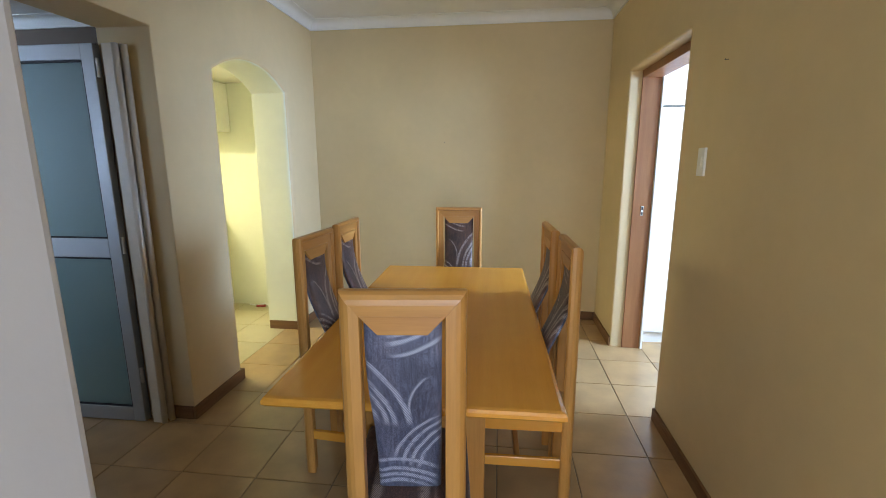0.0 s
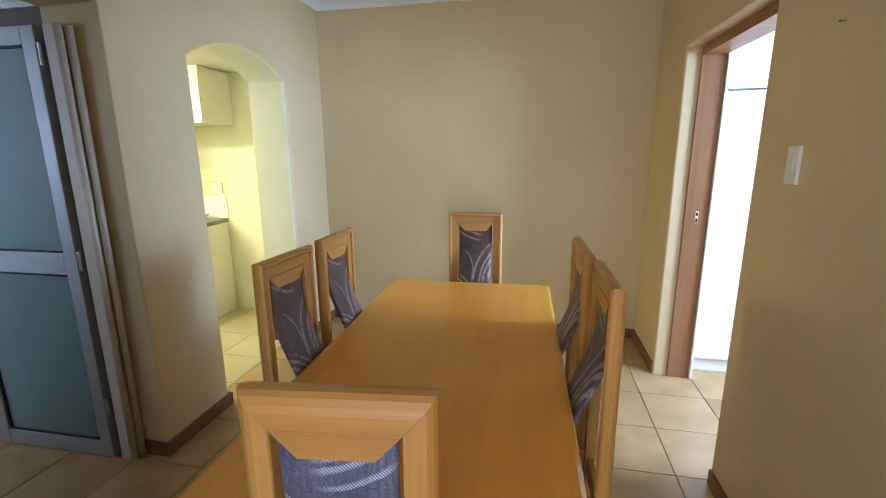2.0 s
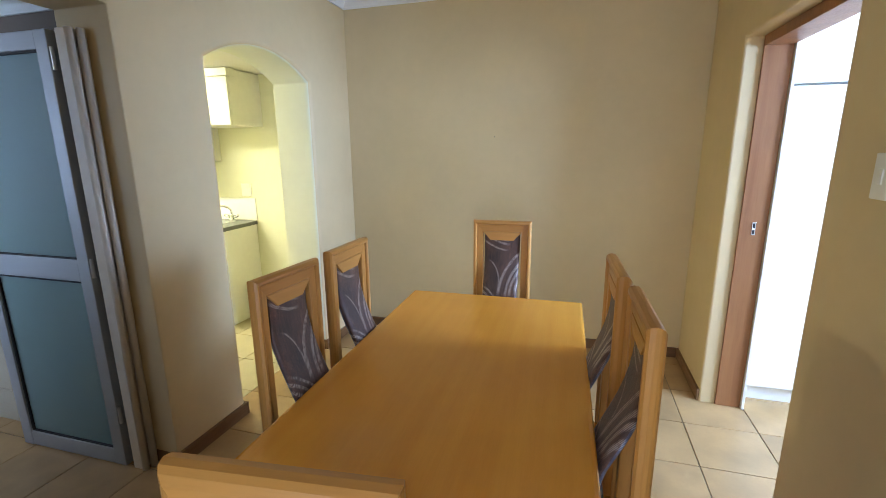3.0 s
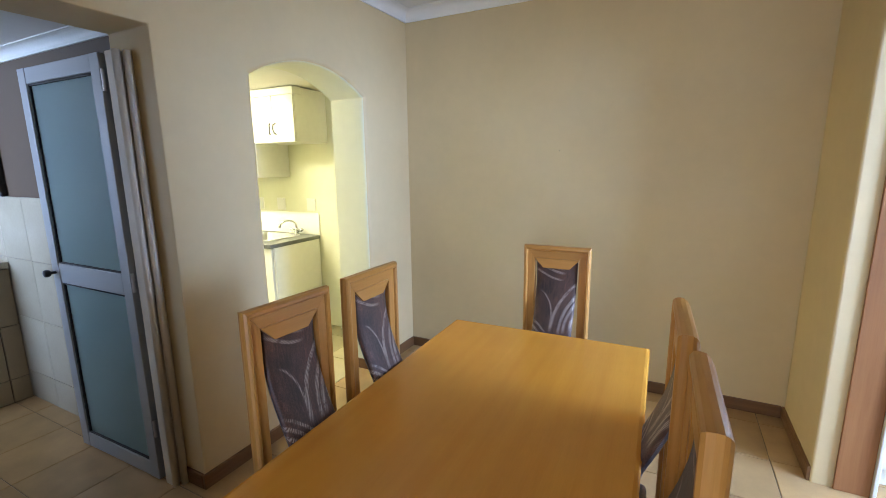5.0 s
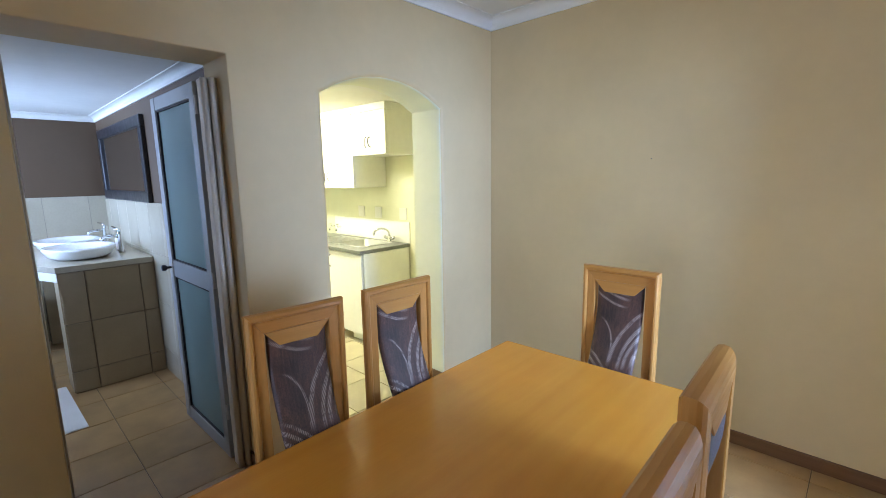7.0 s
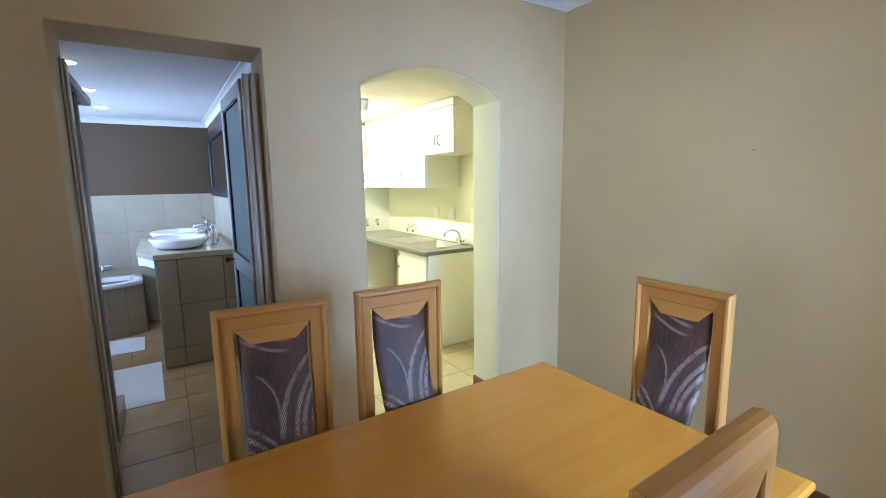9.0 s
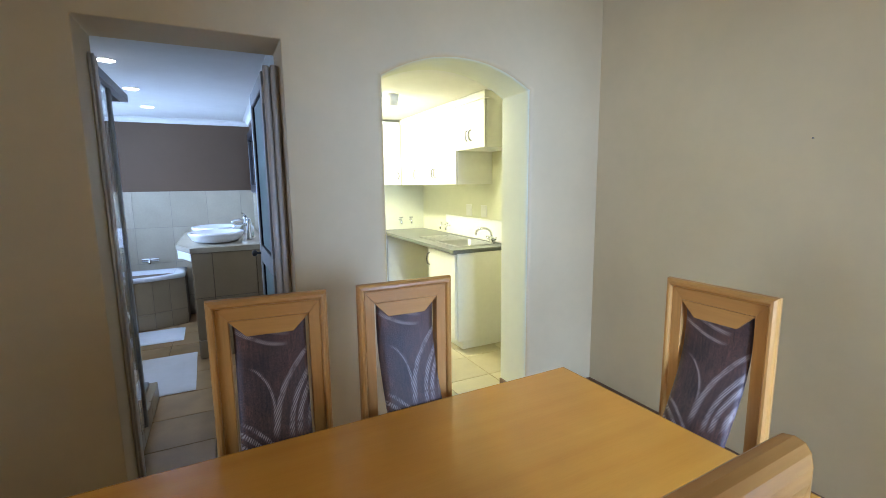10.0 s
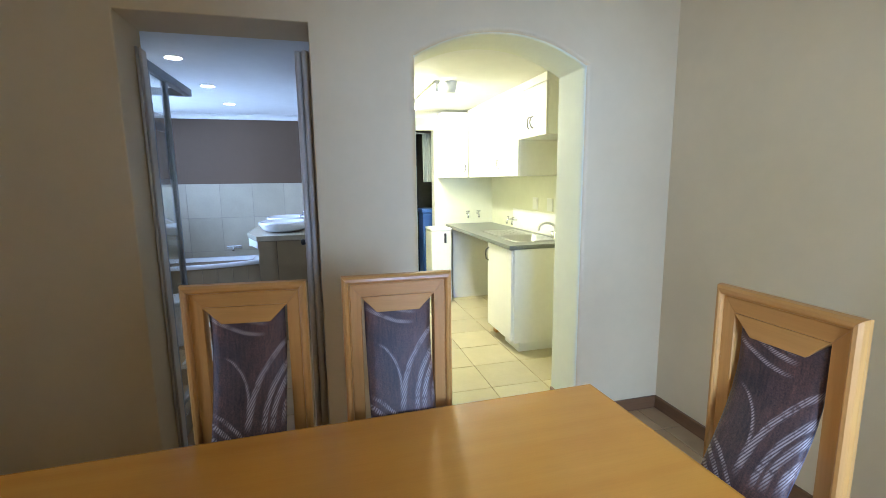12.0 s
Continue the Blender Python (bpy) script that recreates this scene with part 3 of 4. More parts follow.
def wall_nail(x, y, z, way):
    n = thing("wall_nail", "small dark steel nail in the painted wall", "nail", (x, y, z), 0, "wall nails")
    d = Vector(way)
    part("shank", tube([(0, 0, 0), d * 0.012], 0.0016), PEWTER, n)
    part("nail_head", tube([d * 0.012, d * 0.015], 0.0034), PEWTER, n)


wall_nail(XR, 3.894, 1.895, (-1, 0, 0))
wall_nail(1.235, YB, 1.654, (0, -1, 0))
wall_nail(-0.63, YK, 1.776, (0, -1, 0))


# ---- bedroom cupboard ----
def bedroom_cupboard():
    c = thing("built_in_cupboard", "white built-in bedroom cupboard with upper doors", "cupboard", (3.6, 5.76, 0))
    part("body", box(-0.68, 1.2, -0.22, 0.33, 0.10, 2.595, 0.002), MELAMINE, c)
    part("plinth", box(-0.68, 1.2, -0.255, 0.33, 0.0, 0.098), MELAMINE, c)
    for i in range(3):
        x0 = -0.68 + i * 0.626
        part("door", box(x0 + 0.003, x0 + 0.623, -0.30, -0.281, 0.105, 1.880, 0.003), MELAMINE, c)
        part("upper_door", box(x0 + 0.003, x0 + 0.623, -0.30, -0.281, 1.893, 2.585, 0.003), MELAMINE, c)


bedroom_cupboard()

# ---- bathroom ----
def wall_tiles(name, label, axis, wall, sign, a0, a1, z0, z1, w, h, mat, start):
    """A tiled wall surface: bed of grout with one object a tile."""
    t = 0.006
    if axis == "y":
        bed = box(min(wall, wall + sign * t), max(wall, wall + sign * t), a0, a1, z0, z1)
    else:
        bed = box(a0, a1, min(wall, wall + sign * t), max(wall, wall + sign * t), z0, z1)
    base = setting(name, bed, WGROUT, label, "wall tiling")
    cache = {}
    z = z1
    while z > z0 + 0.02:
        lo = max(z0, z - h)
        a = start
        while a > a0:
            a -= w
        while a < a1 - 0.01:
            p, q = max(a, a0), min(a + w, a1)
            if q - p > 0.015:
                key = (round(q - p, 3), round(z - lo, 3))
                if key not in cache:
                    s, g = key[0] / 2 - 0.0018, key[1] / 2 - 0.0018
                    bb = box(0, t, -s, s, -g, g, 0.0015, 1) if axis == "y" else box(-s, s, 0, t, -g, g, 0.0015, 1)
                    cache[key] = mesh_of("tile", bb, mat)
                ob = new("tile", cache[key])
                ob.parent = base
                off = wall + (sign * (t - 0.002) if sign > 0 else -t - (t - 0.002))
                ob.location = (off, (p + q) / 2, (z + lo) / 2) if axis == "y" else ((p + q) / 2, off, (z + lo) / 2)
            a += w
        z = lo
    return base


wall_tiles("wall_tiling_far", "beige glazed tiles on the lower bathroom wall", "y", XBF, 1, 1.5, YBK, 0.0, 1.43, 0.36, 0.40, WTILE, 2.83)
wall_tiles("wall_tiling_side", "beige glazed tiles beside the vanity", "x", YBK, -1, XBF + 0.012, XLB - 0.01, 0.0, 1.405, 0.36, 0.40, WTILE, -1.95)


def bathroom_door():
    d = thing("door_2", "aluminium door with frosted glass panels, folded open against the bathroom wall", "door", (-0.262, 3.948, 0), 0.8)
    d["kind"] = "structure"
    x0, x1, h = -0.722, 0.0, 2.06
    y0, y1 = -0.022, 0.022
    for a in ((x0, x0 + 0.07), (x1 - 0.07, x1)):
        part("door_stile", box(a[0], a[1], y0, y1, 0.006, h, 0.004), ALU, d)
    for z0, z1 in ((0.006, 0.09), (0.975, 1.08), (h - 0.075, h)):
        part("door_rail", box(x0 + 0.07, x1 - 0.07, y0 + 0.002, y1 - 0.002, z0, z1, 0.004), ALU, d)
    for z0, z1 in ((0.09, 0.975), (1.08, h - 0.075)):
        part("frosted_pane", box(x0 + 0.066, x1 - 0.066, -0.004, 0.004, z0 - 0.004, z1 + 0.004), FROST, d, "frosted teal glass panel")
        for a in ((x0 + 0.07, x0 + 0.080, z0, z1), (x1 - 0.080, x1 - 0.07, z0, z1), (x0 + 0.08, x1 - 0.08, z0, z0 + 0.008), (x0 + 0.08, x1 - 0.08, z1 - 0.010, z1)):
            part("glazing_bead", box(a[0], a[1], -0.014, -0.003, a[2], a[3], 0.001), RUBBER_GAP, d)
    kb = turned([(0.008, 0.0), (0.008, 0.022), (0.017, 0.028), (0.021, 0.040), (0.018, 0.052), (0.006, 0.056)], 18)
    bmesh.ops.rotate(kb, verts=kb.verts, cent=(0, 0, 0), matrix=Matrix.Rotation(radians(90), 3, "X"))
    bmesh.ops.translate(kb, verts=kb.verts, vec=(x0 + 0.035, y0, 1.03))
    part("door_knob", kb, BLACK, d, "dark door knob", True)
    for z in (0.25, 1.0, 1.9):
        hg = tube([(x1 + 0.012, y0 + 0.006, z), (x1 + 0.012, y0 + 0.006, z + 0.09)], 0.008)
        part("hinge", hg, STEEL, d)


bathroom_door()


def door_jamb_profile(name, x, y, s, depth, h=2.06):
    """An aluminium jamb against the reveal at y, standing out by depth towards s; two rounded ribs face the dining room."""
    j = thing(name, "grey aluminium door frame profile in the bathroom doorway", "door frame", (x, y, 0))
    j["kind"] = "structure"

    def strip(nm, x0, x1, d0, d1, mat, bev):
        part(nm, box(x0, x1, min(s * d0, s * d1), max(s * d0, s * d1), 0.0, h, bev), mat, j)

    def rib(nm, cx, d, r):
        part(nm, tube([(cx, s * d, 0.0), (cx, s * d, h)], r, 14), ALUSHADE, j, "", True)

    strip("frame_profile", -0.060, 0.0, 0.0, depth * 0.80, ALUSHADE, 0.004)
    rib("frame_rib", 0.006, depth * 0.68, depth * 0.19)
    rib("frame_rib", 0.026, depth * 0.27, depth * 0.20)
    strip("frame_web", -0.002, 0.026, 0.0, depth * 0.2, ALUSHADE, 0.002)
    # black strip puts the shade of the gap behind the profile into colour
    strip("gap_shade_strip", -0.085, -0.061, 0.004, depth * 0.45, RUBBER_GAP, 0.002)


door_jamb_profile("door_3", -0.160, 3.9985, -1, 0.082)
door_jamb_profile("door_4", -0.235, 3.2295, 1, 0.024)


def wall_mirror():
    m = thing("wall_mirror", "wide mirror in a broad black frame above the vanity", "mirror", (-2.59, YBK - 0.001, 1.405))
    w, h, f = 0.82, 0.665, 0.085
    for a in ((-w, w, 0, f), (-w, w, h - f, h)):
        part("frame_bar", box(a[0], a[1], -0.034, 0.0, a[2], a[3], 0.008, 3), BLACK, m)
    for a in ((-w, -w + f), (w - f, w)):
        part("frame_bar", box(a[0], a[1], -0.033, 0.0, f - 0.002, h - f + 0.002, 0.008, 3), BLACK, m)
    part("mirror_glass", box(-w + f - 0.005, w - f + 0.005, -0.014, -0.004, f - 0.005, h - f + 0.005), MIRROR, m)


wall_mirror()


def vanity():
    v = thing("vanity_unit", "tiled bathroom vanity with a chamfered slab top", "vanity", (-2.55, 3.75, 0))
    y1 = YBK - 0.014 - 3.75
    # pier at the near end, faced with tiles
    pier = part("end_pier", box(0.33, 0.60, -0.30, y1, 0.0, 0.925), GROUT, v)
    zs = ((0.005, 0.165), (0.170, 0.535), (0.54, 0.921))
    ys = ((-0.302, -0.155), (-0.150, 0.19), (0.195, y1))
    for z0, z1 in zs:
        for a, b in ys:
            part("tile", box(0.60, 0.609, a + 0.001, b - 0.001, z0, z1, 0.002, 1), GTILE, pier)
        part("tile", box(0.335, 0.598, -0.309, -0.300, z0, z1, 0.002, 1), GTILE, pier)
    part("far_pier", box(-1.02, -0.9, -0.30, y1, 0.0, 0.90), GTILE, v)
    slab = prism([(-1.03, -0.44), (0.28, -0.44), (0.62, -0.315), (0.62, y1), (-1.03, y1)], "z", 0.926, 0.972, 0.004)
    part("slab_top", slab, WTILE, v, "pale tiled slab")
    part("apron", prism([(-1.02, -0.43), (0.285, -0.43), (0.33, -0.413), (0.33, -0.38), (-1.02, -0.38)], "z", 0.85, 0.925, 0.003), MELAMINE, v, "white panel below the slab")
    part("slab_edge", prism([(0.285, -0.430), (0.612, -0.308), (0.612, -0.312), (0.33, -0.40)], "z", 0.86, 0.925), MELAMINE, v, "white slanted panel below the slab")


vanity()


def basin(x, y):
    b = thing("wash_basin", "white oval ceramic vessel basin on the vanity", "basin", (x, y, 0.973), 0, "vanity basins")
    prof = [(0.14, 0.0), (0.19, 0.008), (0.222, 0.03), (0.238, 0.06), (0.246, 0.070), (0.250, 0.082), (0.246, 0.092), (0.228, 0.094), (0.208, 0.084), (0.16, 0.035), (0.08, 0.018), (0.02, 0.016)]
    part("bowl", turned(prof, 36, 1.18, 0.95), CERAMIC, b, "", True)
    part("waste", turned([(0.02, 0.02), (0.02, 0.024), (0.004, 0.025)], 16), CHROME, b, "chrome waste")


basin(-2.36, 3.64)
basin(-2.99, 3.64)


def basin_mixer(x, y):
    t = thing("basin_mixer", "chrome basin mixer tap behind the bowl", "tap", (x, y, 0.973), 0, "basin taps")
    part("body", turned([(0.026, 0), (0.026, 0.01), (0.02, 0.02), (0.02, 0.15), (0.024, 0.16), (0.02, 0.19), (0.006, 0.195)], 18), CHROME, t, "", True)
    part("spout", tube([(0, 0, 0.13), (0, -0.05, 0.15), (0, -0.11, 0.145), (0, -0.14, 0.12)], 0.012), CHROME, t, "", True)
    part("lever", tube([(0, 0, 0.19), (-0.03, -0.01, 0.205), (-0.10, -0.03, 0.215)], 0.007), CHROME, t, "", True)


basin_mixer(-2.36, 3.92)
basin_mixer(-2.99, 3.92)
sb = thing("soap_bottle", "white pump soap bottle on the vanity", "bottle", (-2.60, 3.95, 0.973))
part("bottle_body", turned([(0.028, 0), (0.03, 0.01), (0.03, 0.10), (0.012, 0.125), (0.012, 0.14)], 16), CERAMIC, sb, "", True)
part("pump", tube([(0, 0, 0.14), (0, 0, 0.175), (-0.03, -0.02, 0.178)], 0.006), PLASTIC, sb)


def bathtub():
    b = thing("bathtub", "white built-in corner bathtub with a tiled front", "bathtub", (-3.32, 2.5, 0))
    def front(y):
        return 0.31 - 0.29 * y * y

    ys = [-0.98 + 0.1475 * i for i in range(13)]
    out = [(-0.268, -0.98)] + [(front(y), y) for y in ys] + [(-0.268, 0.79)]
    part("tiled_front", prism([(-0.25, -0.98)] + [(front(y) - 0.03, y) for y in ys] + [(-0.25, 0.79)], "z", 0.0, 0.515), GROUT, b)
    for y0, y1 in zip(ys[:-1], ys[1:]):
        for z0, z1 in ((0.004, 0.17), (0.175, 0.512)):
            p, q = (front(y0) - 0.03, y0 + 0.002), (front(y1) - 0.03, y1 - 0.002)
            part("tile", prism([p, (p[0] + 0.009, p[1]), (q[0] + 0.009, q[1]), q], "z", z0, z1, 0.0015, 1), GTILE, b)
    rim = bmesh.new()
    cx, cy = 0.05, -0.1

    def ring(k, z):
        return [rim.verts.new((cx + (p[0] - cx) * k, cy + (p[1] - cy) * k, z)) for p in out]

    rings = [ring(0.985, 0.514), ring(1.0, 0.52), ring(1.0, 0.555), ring(0.985, 0.564), ring(0.88, 0.562), ring(0.85, 0.545), ring(0.77, 0.25), ring(0.68, 0.19), ring(0.5, 0.18)]
    k = len(out)
    for p, q in zip(rings, rings[1:]):
        for i in range(k):
            rim.faces.new((p[i], p[(i + 1) % k], q[(i + 1) % k], q[i]))
    rim.faces.new(rings[-1])
    bmesh.ops.recalc_face_normals(rim, faces=rim.faces)
    part("tub", rim, CERAMIC, b, "glossy white tub", True)
    t = thing("bath_mixer", "chrome bath mixer on the tiled wall", "tap", (XBF + 0.012, 2.95, 0.68))
    part("body", tube([(0.03, -0.08, 0), (0.03, 0.08, 0)], 0.02), CHROME, t)
    part("wall_flange", tube([(0.0, -0.06, 0), (0.03, -0.06, 0)], 0.016), CHROME, t)
    part("wall_flange", tube([(0.0, 0.06, 0), (0.03, 0.06, 0)], 0.016), CHROME, t)
    part("spout", tube([(0.03, 0, 0), (0.10, 0, 0.0), (0.13, 0, -0.03)], 0.013), CHROME, t)


bathtub()


def bath_mat(x0, x1, y0, y1, label):
    m = thing("bath_mat", label, "mat", ((x0 + x1) / 2, (y0 + y1) / 2, 0.001), 1.5, "bath mats")
    bm = bmesh.new()
    nx, ny = 18, 12
    w, d = (x1 - x0) / 2, (y1 - y0) / 2
    for s in (0, 1):
        vs = [[bm.verts.new((-w + 2 * w * i / nx, -d + 2 * d * j / ny, (0.016 + 0.004 * noise.noise((i * 0.5, j * 0.5, x0))) if s and 0 < i < nx and 0 < j < ny else (0.004 if s else 0.0))) for j in range(ny + 1)] for i in range(nx + 1)]
        for i in range(nx):
            for j in range(ny):
                bm.faces.new((vs[i][j], vs[i + 1][j], vs[i + 1][j + 1], vs[i][j + 1]))
    bmesh.ops.recalc_face_normals(bm, faces=bm.faces)
    part("rug_top", bm, TOWEL, m, "", True)


bath_mat(-2.15, -1.30, 2.85, 3.42, "white towelling bath mat on the tiles")
bath_mat(-3.02, -2.58, 2.80, 3.27, "small white towelling mat before the bathtub")


def toilet():
    t = thing("toilet", "white ceramic toilet beside the shower", "toilet", (-2.15, 2.71, 0))
    part("bowl", turned([(0.11, 0), (0.115, 0.02), (0.10, 0.12), (0.14, 0.26), (0.185, 0.36), (0.19, 0.385), (0.15, 0.388)], 28, 0.95, 1.25), CERAMIC, t, "", True)
    part("seat_lid", turned([(0.19, 0.39), (0.198, 0.40), (0.198, 0.418), (0.18, 0.425), (0.05, 0.43)], 28, 0.95, 1.25), PLASTIC, t, "", True)
    part("cistern", box(-0.19, 0.19, -0.42, -0.24, 0.36, 0.80, 0.02, 3), CERAMIC, t)
    part("cistern_lid", box(-0.2, 0.2, -0.43, -0.23, 0.802, 0.84, 0.01), CERAMIC, t)


toilet()


def shower():
    s = thing("shower_enclosure", "glass shower enclosure with aluminium rail on a tiled kerb", "shower", (-0.80, 2.80, 0))
    k = part("kerb", box(-0.48, 0.488, 0.30, 0.395, 0.0, 0.115), GROUT, s)
    for i in range(3):
        part("tile", box(-0.48 + i * 0.323 + 0.002, -0.48 + (i + 1) * 0.323 - 0.002, 0.395, 0.404, 0.003, 0.113, 0.002, 1), GTILE, k)
        part("tile", box(-0.48 + i * 0.323 + 0.002, -0.48 + (i + 1) * 0.323 - 0.002, 0.29, 0.404, 0.115, 0.124, 0.002, 1), GTILE, k)
    part("kerb", box(-0.48, -0.385, -0.50, 0.298, 0.0, 0.12, 0.003), GTILE, s)
    part("rail", box(-0.25, 0.49, 0.405, 0.445, 1.985, 2.03, 0.003), ALU, s)
    part("rail", box(-0.25, -0.21, -0.50, 0.404, 1.985, 2.03, 0.003), ALU, s)
    part("floor_rail", box(-0.43, 0.48, 0.33, 0.36, 0.125, 0.155, 0.003), ALU, s)
    part("post", box(0.17, 0.205, 0.40, 0.432, 0.125, 1.984, 0.004), ALU, s)
    part("wall_channel", box(0.462, 0.49, 0.41, 0.44, 0.125, 1.984, 0.003), ALU, s)
    p = part("glass_pane", box(0.205, 0.462, 0.417, 0.423, 0.156, 1.984), CLEAR, s)
    p.visible_shadow = False


shower()


def downlight(x, y):
    d = thing("downlight", "round recessed ceiling downlight, switched on", "ceiling light", (x, y, LOW), 0, "bathroom downlights")
    part("ring", turned([(0.054, 0.0), (0.054, -0.003), (0.050, -0.005), (0.048, -0.003), (0.048, 0.0)], 24), PLASTIC, d, "white ring")
    part("bulb_face", turned([(0.0475, -0.002), (0.0475, -0.004), (0.038, -0.007), (0.01, -0.008)], 24), LAMPGLOW, d, "glowing bulb")


for sx in (-1.08, -1.95, -2.82):
    downlight(sx, 3.15)

# ---- kitchen ----
def base_cabinet():
    c = thing("sink_cabinet", "white kitchen base cabinet below the sink", "cabinet", (-1.38, 5.78, 0))
    part("body", box(-0.27, 0.28, -0.275, 0.27, 0.085, 0.74, 0.002), MELAMINE, c)
    part("side_panel", box(0.281, 0.30, -0.278, 0.28, 0.075, 0.872, 0.002), MELAMINE, c)
    part("plinth", box(0.0, 0.298, -0.23, 0.27, 0.0, 0.074, 0.002), MELAMINE, c)
    part("broken_plinth_end", box(-0.26, -0.20, -0.24, -0.19, 0.0, 0.084, 0.004), OAKX, c, "bare wooden block below the cabinet")
    d = part("door", box(-0.268, 0.278, -0.297, -0.277, 0.09, 0.862, 0.003), MELAMINE, c)
    part("handle", tube([(-0.235, -0.298, 0.70), (-0.235, -0.325, 0.715), (-0.235, -0.332, 0.76), (-0.235, -0.325, 0.805), (-0.235, -0.298, 0.82)], 0.006), PEWTER, d, "bowed metal handle")


base_cabinet()
top = thing("worktop", "grey speckled laminate kitchen worktop", "worktop", (-2.05, 5.78, 0.874))
bm = bmesh.new()
xs, ys = (-1.01, 0.377, 0.803, 0.98), (-0.325, -0.183, 0.183, 0.285)
grid = {(i, j, z): bm.verts.new((xs[i], ys[j], z)) for i in range(4) for j in range(4) for z in (0.0, 0.036)}
for z in (0.0, 0.036):
    for i in range(3):
        for j in range(3):
            if (i, j) != (1, 1):
                bm.faces.new([grid[i + a, j + b, z] for a, b in ((0, 0), (1, 0), (1, 1), (0, 1))])
ring = [(0, 0), (1, 0), (2, 0), (3, 0), (3, 1), (3, 2), (3, 3), (2, 3), (1, 3), (0, 3), (0, 2), (0, 1)]
for loop in (ring, [(1, 1), (2, 1), (2, 2), (1, 2)]):
    for p, q in zip(loop, loop[1:] + loop[:1]):
        bm.faces.new((grid[(*p, 0.0)], grid[(*q, 0.0)], grid[(*q, 0.036)], grid[(*p, 0.036)]))
bmesh.ops.recalc_face_normals(bm, faces=bm.faces)
soften(part("slab", bm, COUNTER, top, "grey speckled slab with a sink opening"), 0.007)
part("support_panel", box(-0.9, -0.88, -0.27, 0.28, -0.874, -0.002), MELAMINE, top, "white panel carrying the worktop")
up = thing("splashback", "white tiled splashback above the worktop", "splashback", (-1.6, YK - 0.001, 0.912))
part("sheet", box(-0.8, 0.53, -0.008, 0.0, 0.0, 0.21, 0.002), MELAMINE, up)


def sink():
    s = thing("kitchen_sink", "stainless steel inset sink with a drainer", "sink", (-1.62, 5.78, 0.911))
    bm = bmesh.new()
    loops = []
    for w, d, z in ((0.235, 0.205, 0.0), (0.235, 0.205, 0.006), (0.216, 0.186, 0.006), (0.208, 0.178, -0.004), (0.20, 0.17, -0.12), (0.17, 0.14, -0.14)):
        loops.append([bm.verts.new((0.16 + w * math.copysign(abs(math.cos(a)) ** 0.22, math.cos(a)), d * math.copysign(abs(math.sin(a)) ** 0.22, math.sin(a)), z)) for a in [2 * math.pi * i / 32 for i in range(32)]])
    for p, q in zip(loops, loops[1:]):
        for i in range(32):
            bm.faces.new((p[i], p[(i + 1) % 32], q[(i + 1) % 32], q[i]))
    bm.faces.new(loops[-1])
    bmesh.ops.recalc_face_normals(bm, faces=bm.faces)
    part("bowl", bm, STEEL, s, "", True)
    part("drainer", box(-0.50, -0.085, -0.19, 0.19, 0.0, 0.006, 0.003), STEEL, s)
    for i in range(5):
        part("drainer_ridge", box(-0.46, -0.12, -0.13 + i * 0.06, -0.115 + i * 0.06, 0.006, 0.009, 0.001), STEEL, s)


sink()


def sink_mixer():
    t = thing("sink_mixer", "chrome swan-neck kitchen mixer tap", "tap", (-1.30, 5.99, 0.911))
    part("body", turned([(0.03, 0), (0.03, 0.012), (0.02, 0.02), (0.022, 0.06), (0.012, 0.07)], 18), CHROME, t, "", True)
    pts = [(0, 0, 0.05), (0, 0, 0.085)] + [(-0.055 * (1 - math.cos(a)), -0.055 * (1 - math.cos(a)), 0.085 + 0.055 * math.sin(a)) for a in [math.pi * i / 10 for i in range(1, 11)]] + [(-0.11, -0.11, 0.07)]
    part("spout", tube(pts, 0.012), CHROME, t, "", True)
    for s in (-1, 1):
        part("tap_head", tube([(s * 0.015, 0, 0.035), (s * 0.06, 0, 0.045), (s * 0.075, 0, 0.055)], 0.014), CHROME, t, "", True)


sink_mixer()


def wall_taps(x, y, z, rz):
    t = thing("wall_tap_pair", "pair of chrome wall taps for a washing machine", "tap", (x, y, z), rz, "wall taps")
    for s in (-0.07, 0.07):
        k = part("tap", tube([(s, 0, 0), (s, -0.05, 0), (s, -0.07, -0.02), (s, -0.07, -0.05)], 0.011), CHROME, t, "", True)
        part("cross_handle", tube([(s - 0.025, -0.05, 0.03), (s + 0.025, -0.05, 0.03)], 0.007), CHROME, k)
        part("spindle", tube([(s, -0.05, 0.0), (s, -0.05, 0.035)], 0.008), CHROME, k)


wall_taps(-2.36, YK, 1.00, 0)
wall_taps(XKF, 5.80, 1.03, 90)


def bow_handle(parent, x, y, z, flip):
    part("handle", tube([(x, y, z), (x + flip * 0.010, y - 0.02, z - 0.012), (x + flip * 0.016, y - 0.025, z - 0.045), (x + flip * 0.006, y - 0.02, z - 0.08), (x - flip * 0.004, y, z - 0.095)], 0.0055), PEWTER, parent, "bowed metal handle")


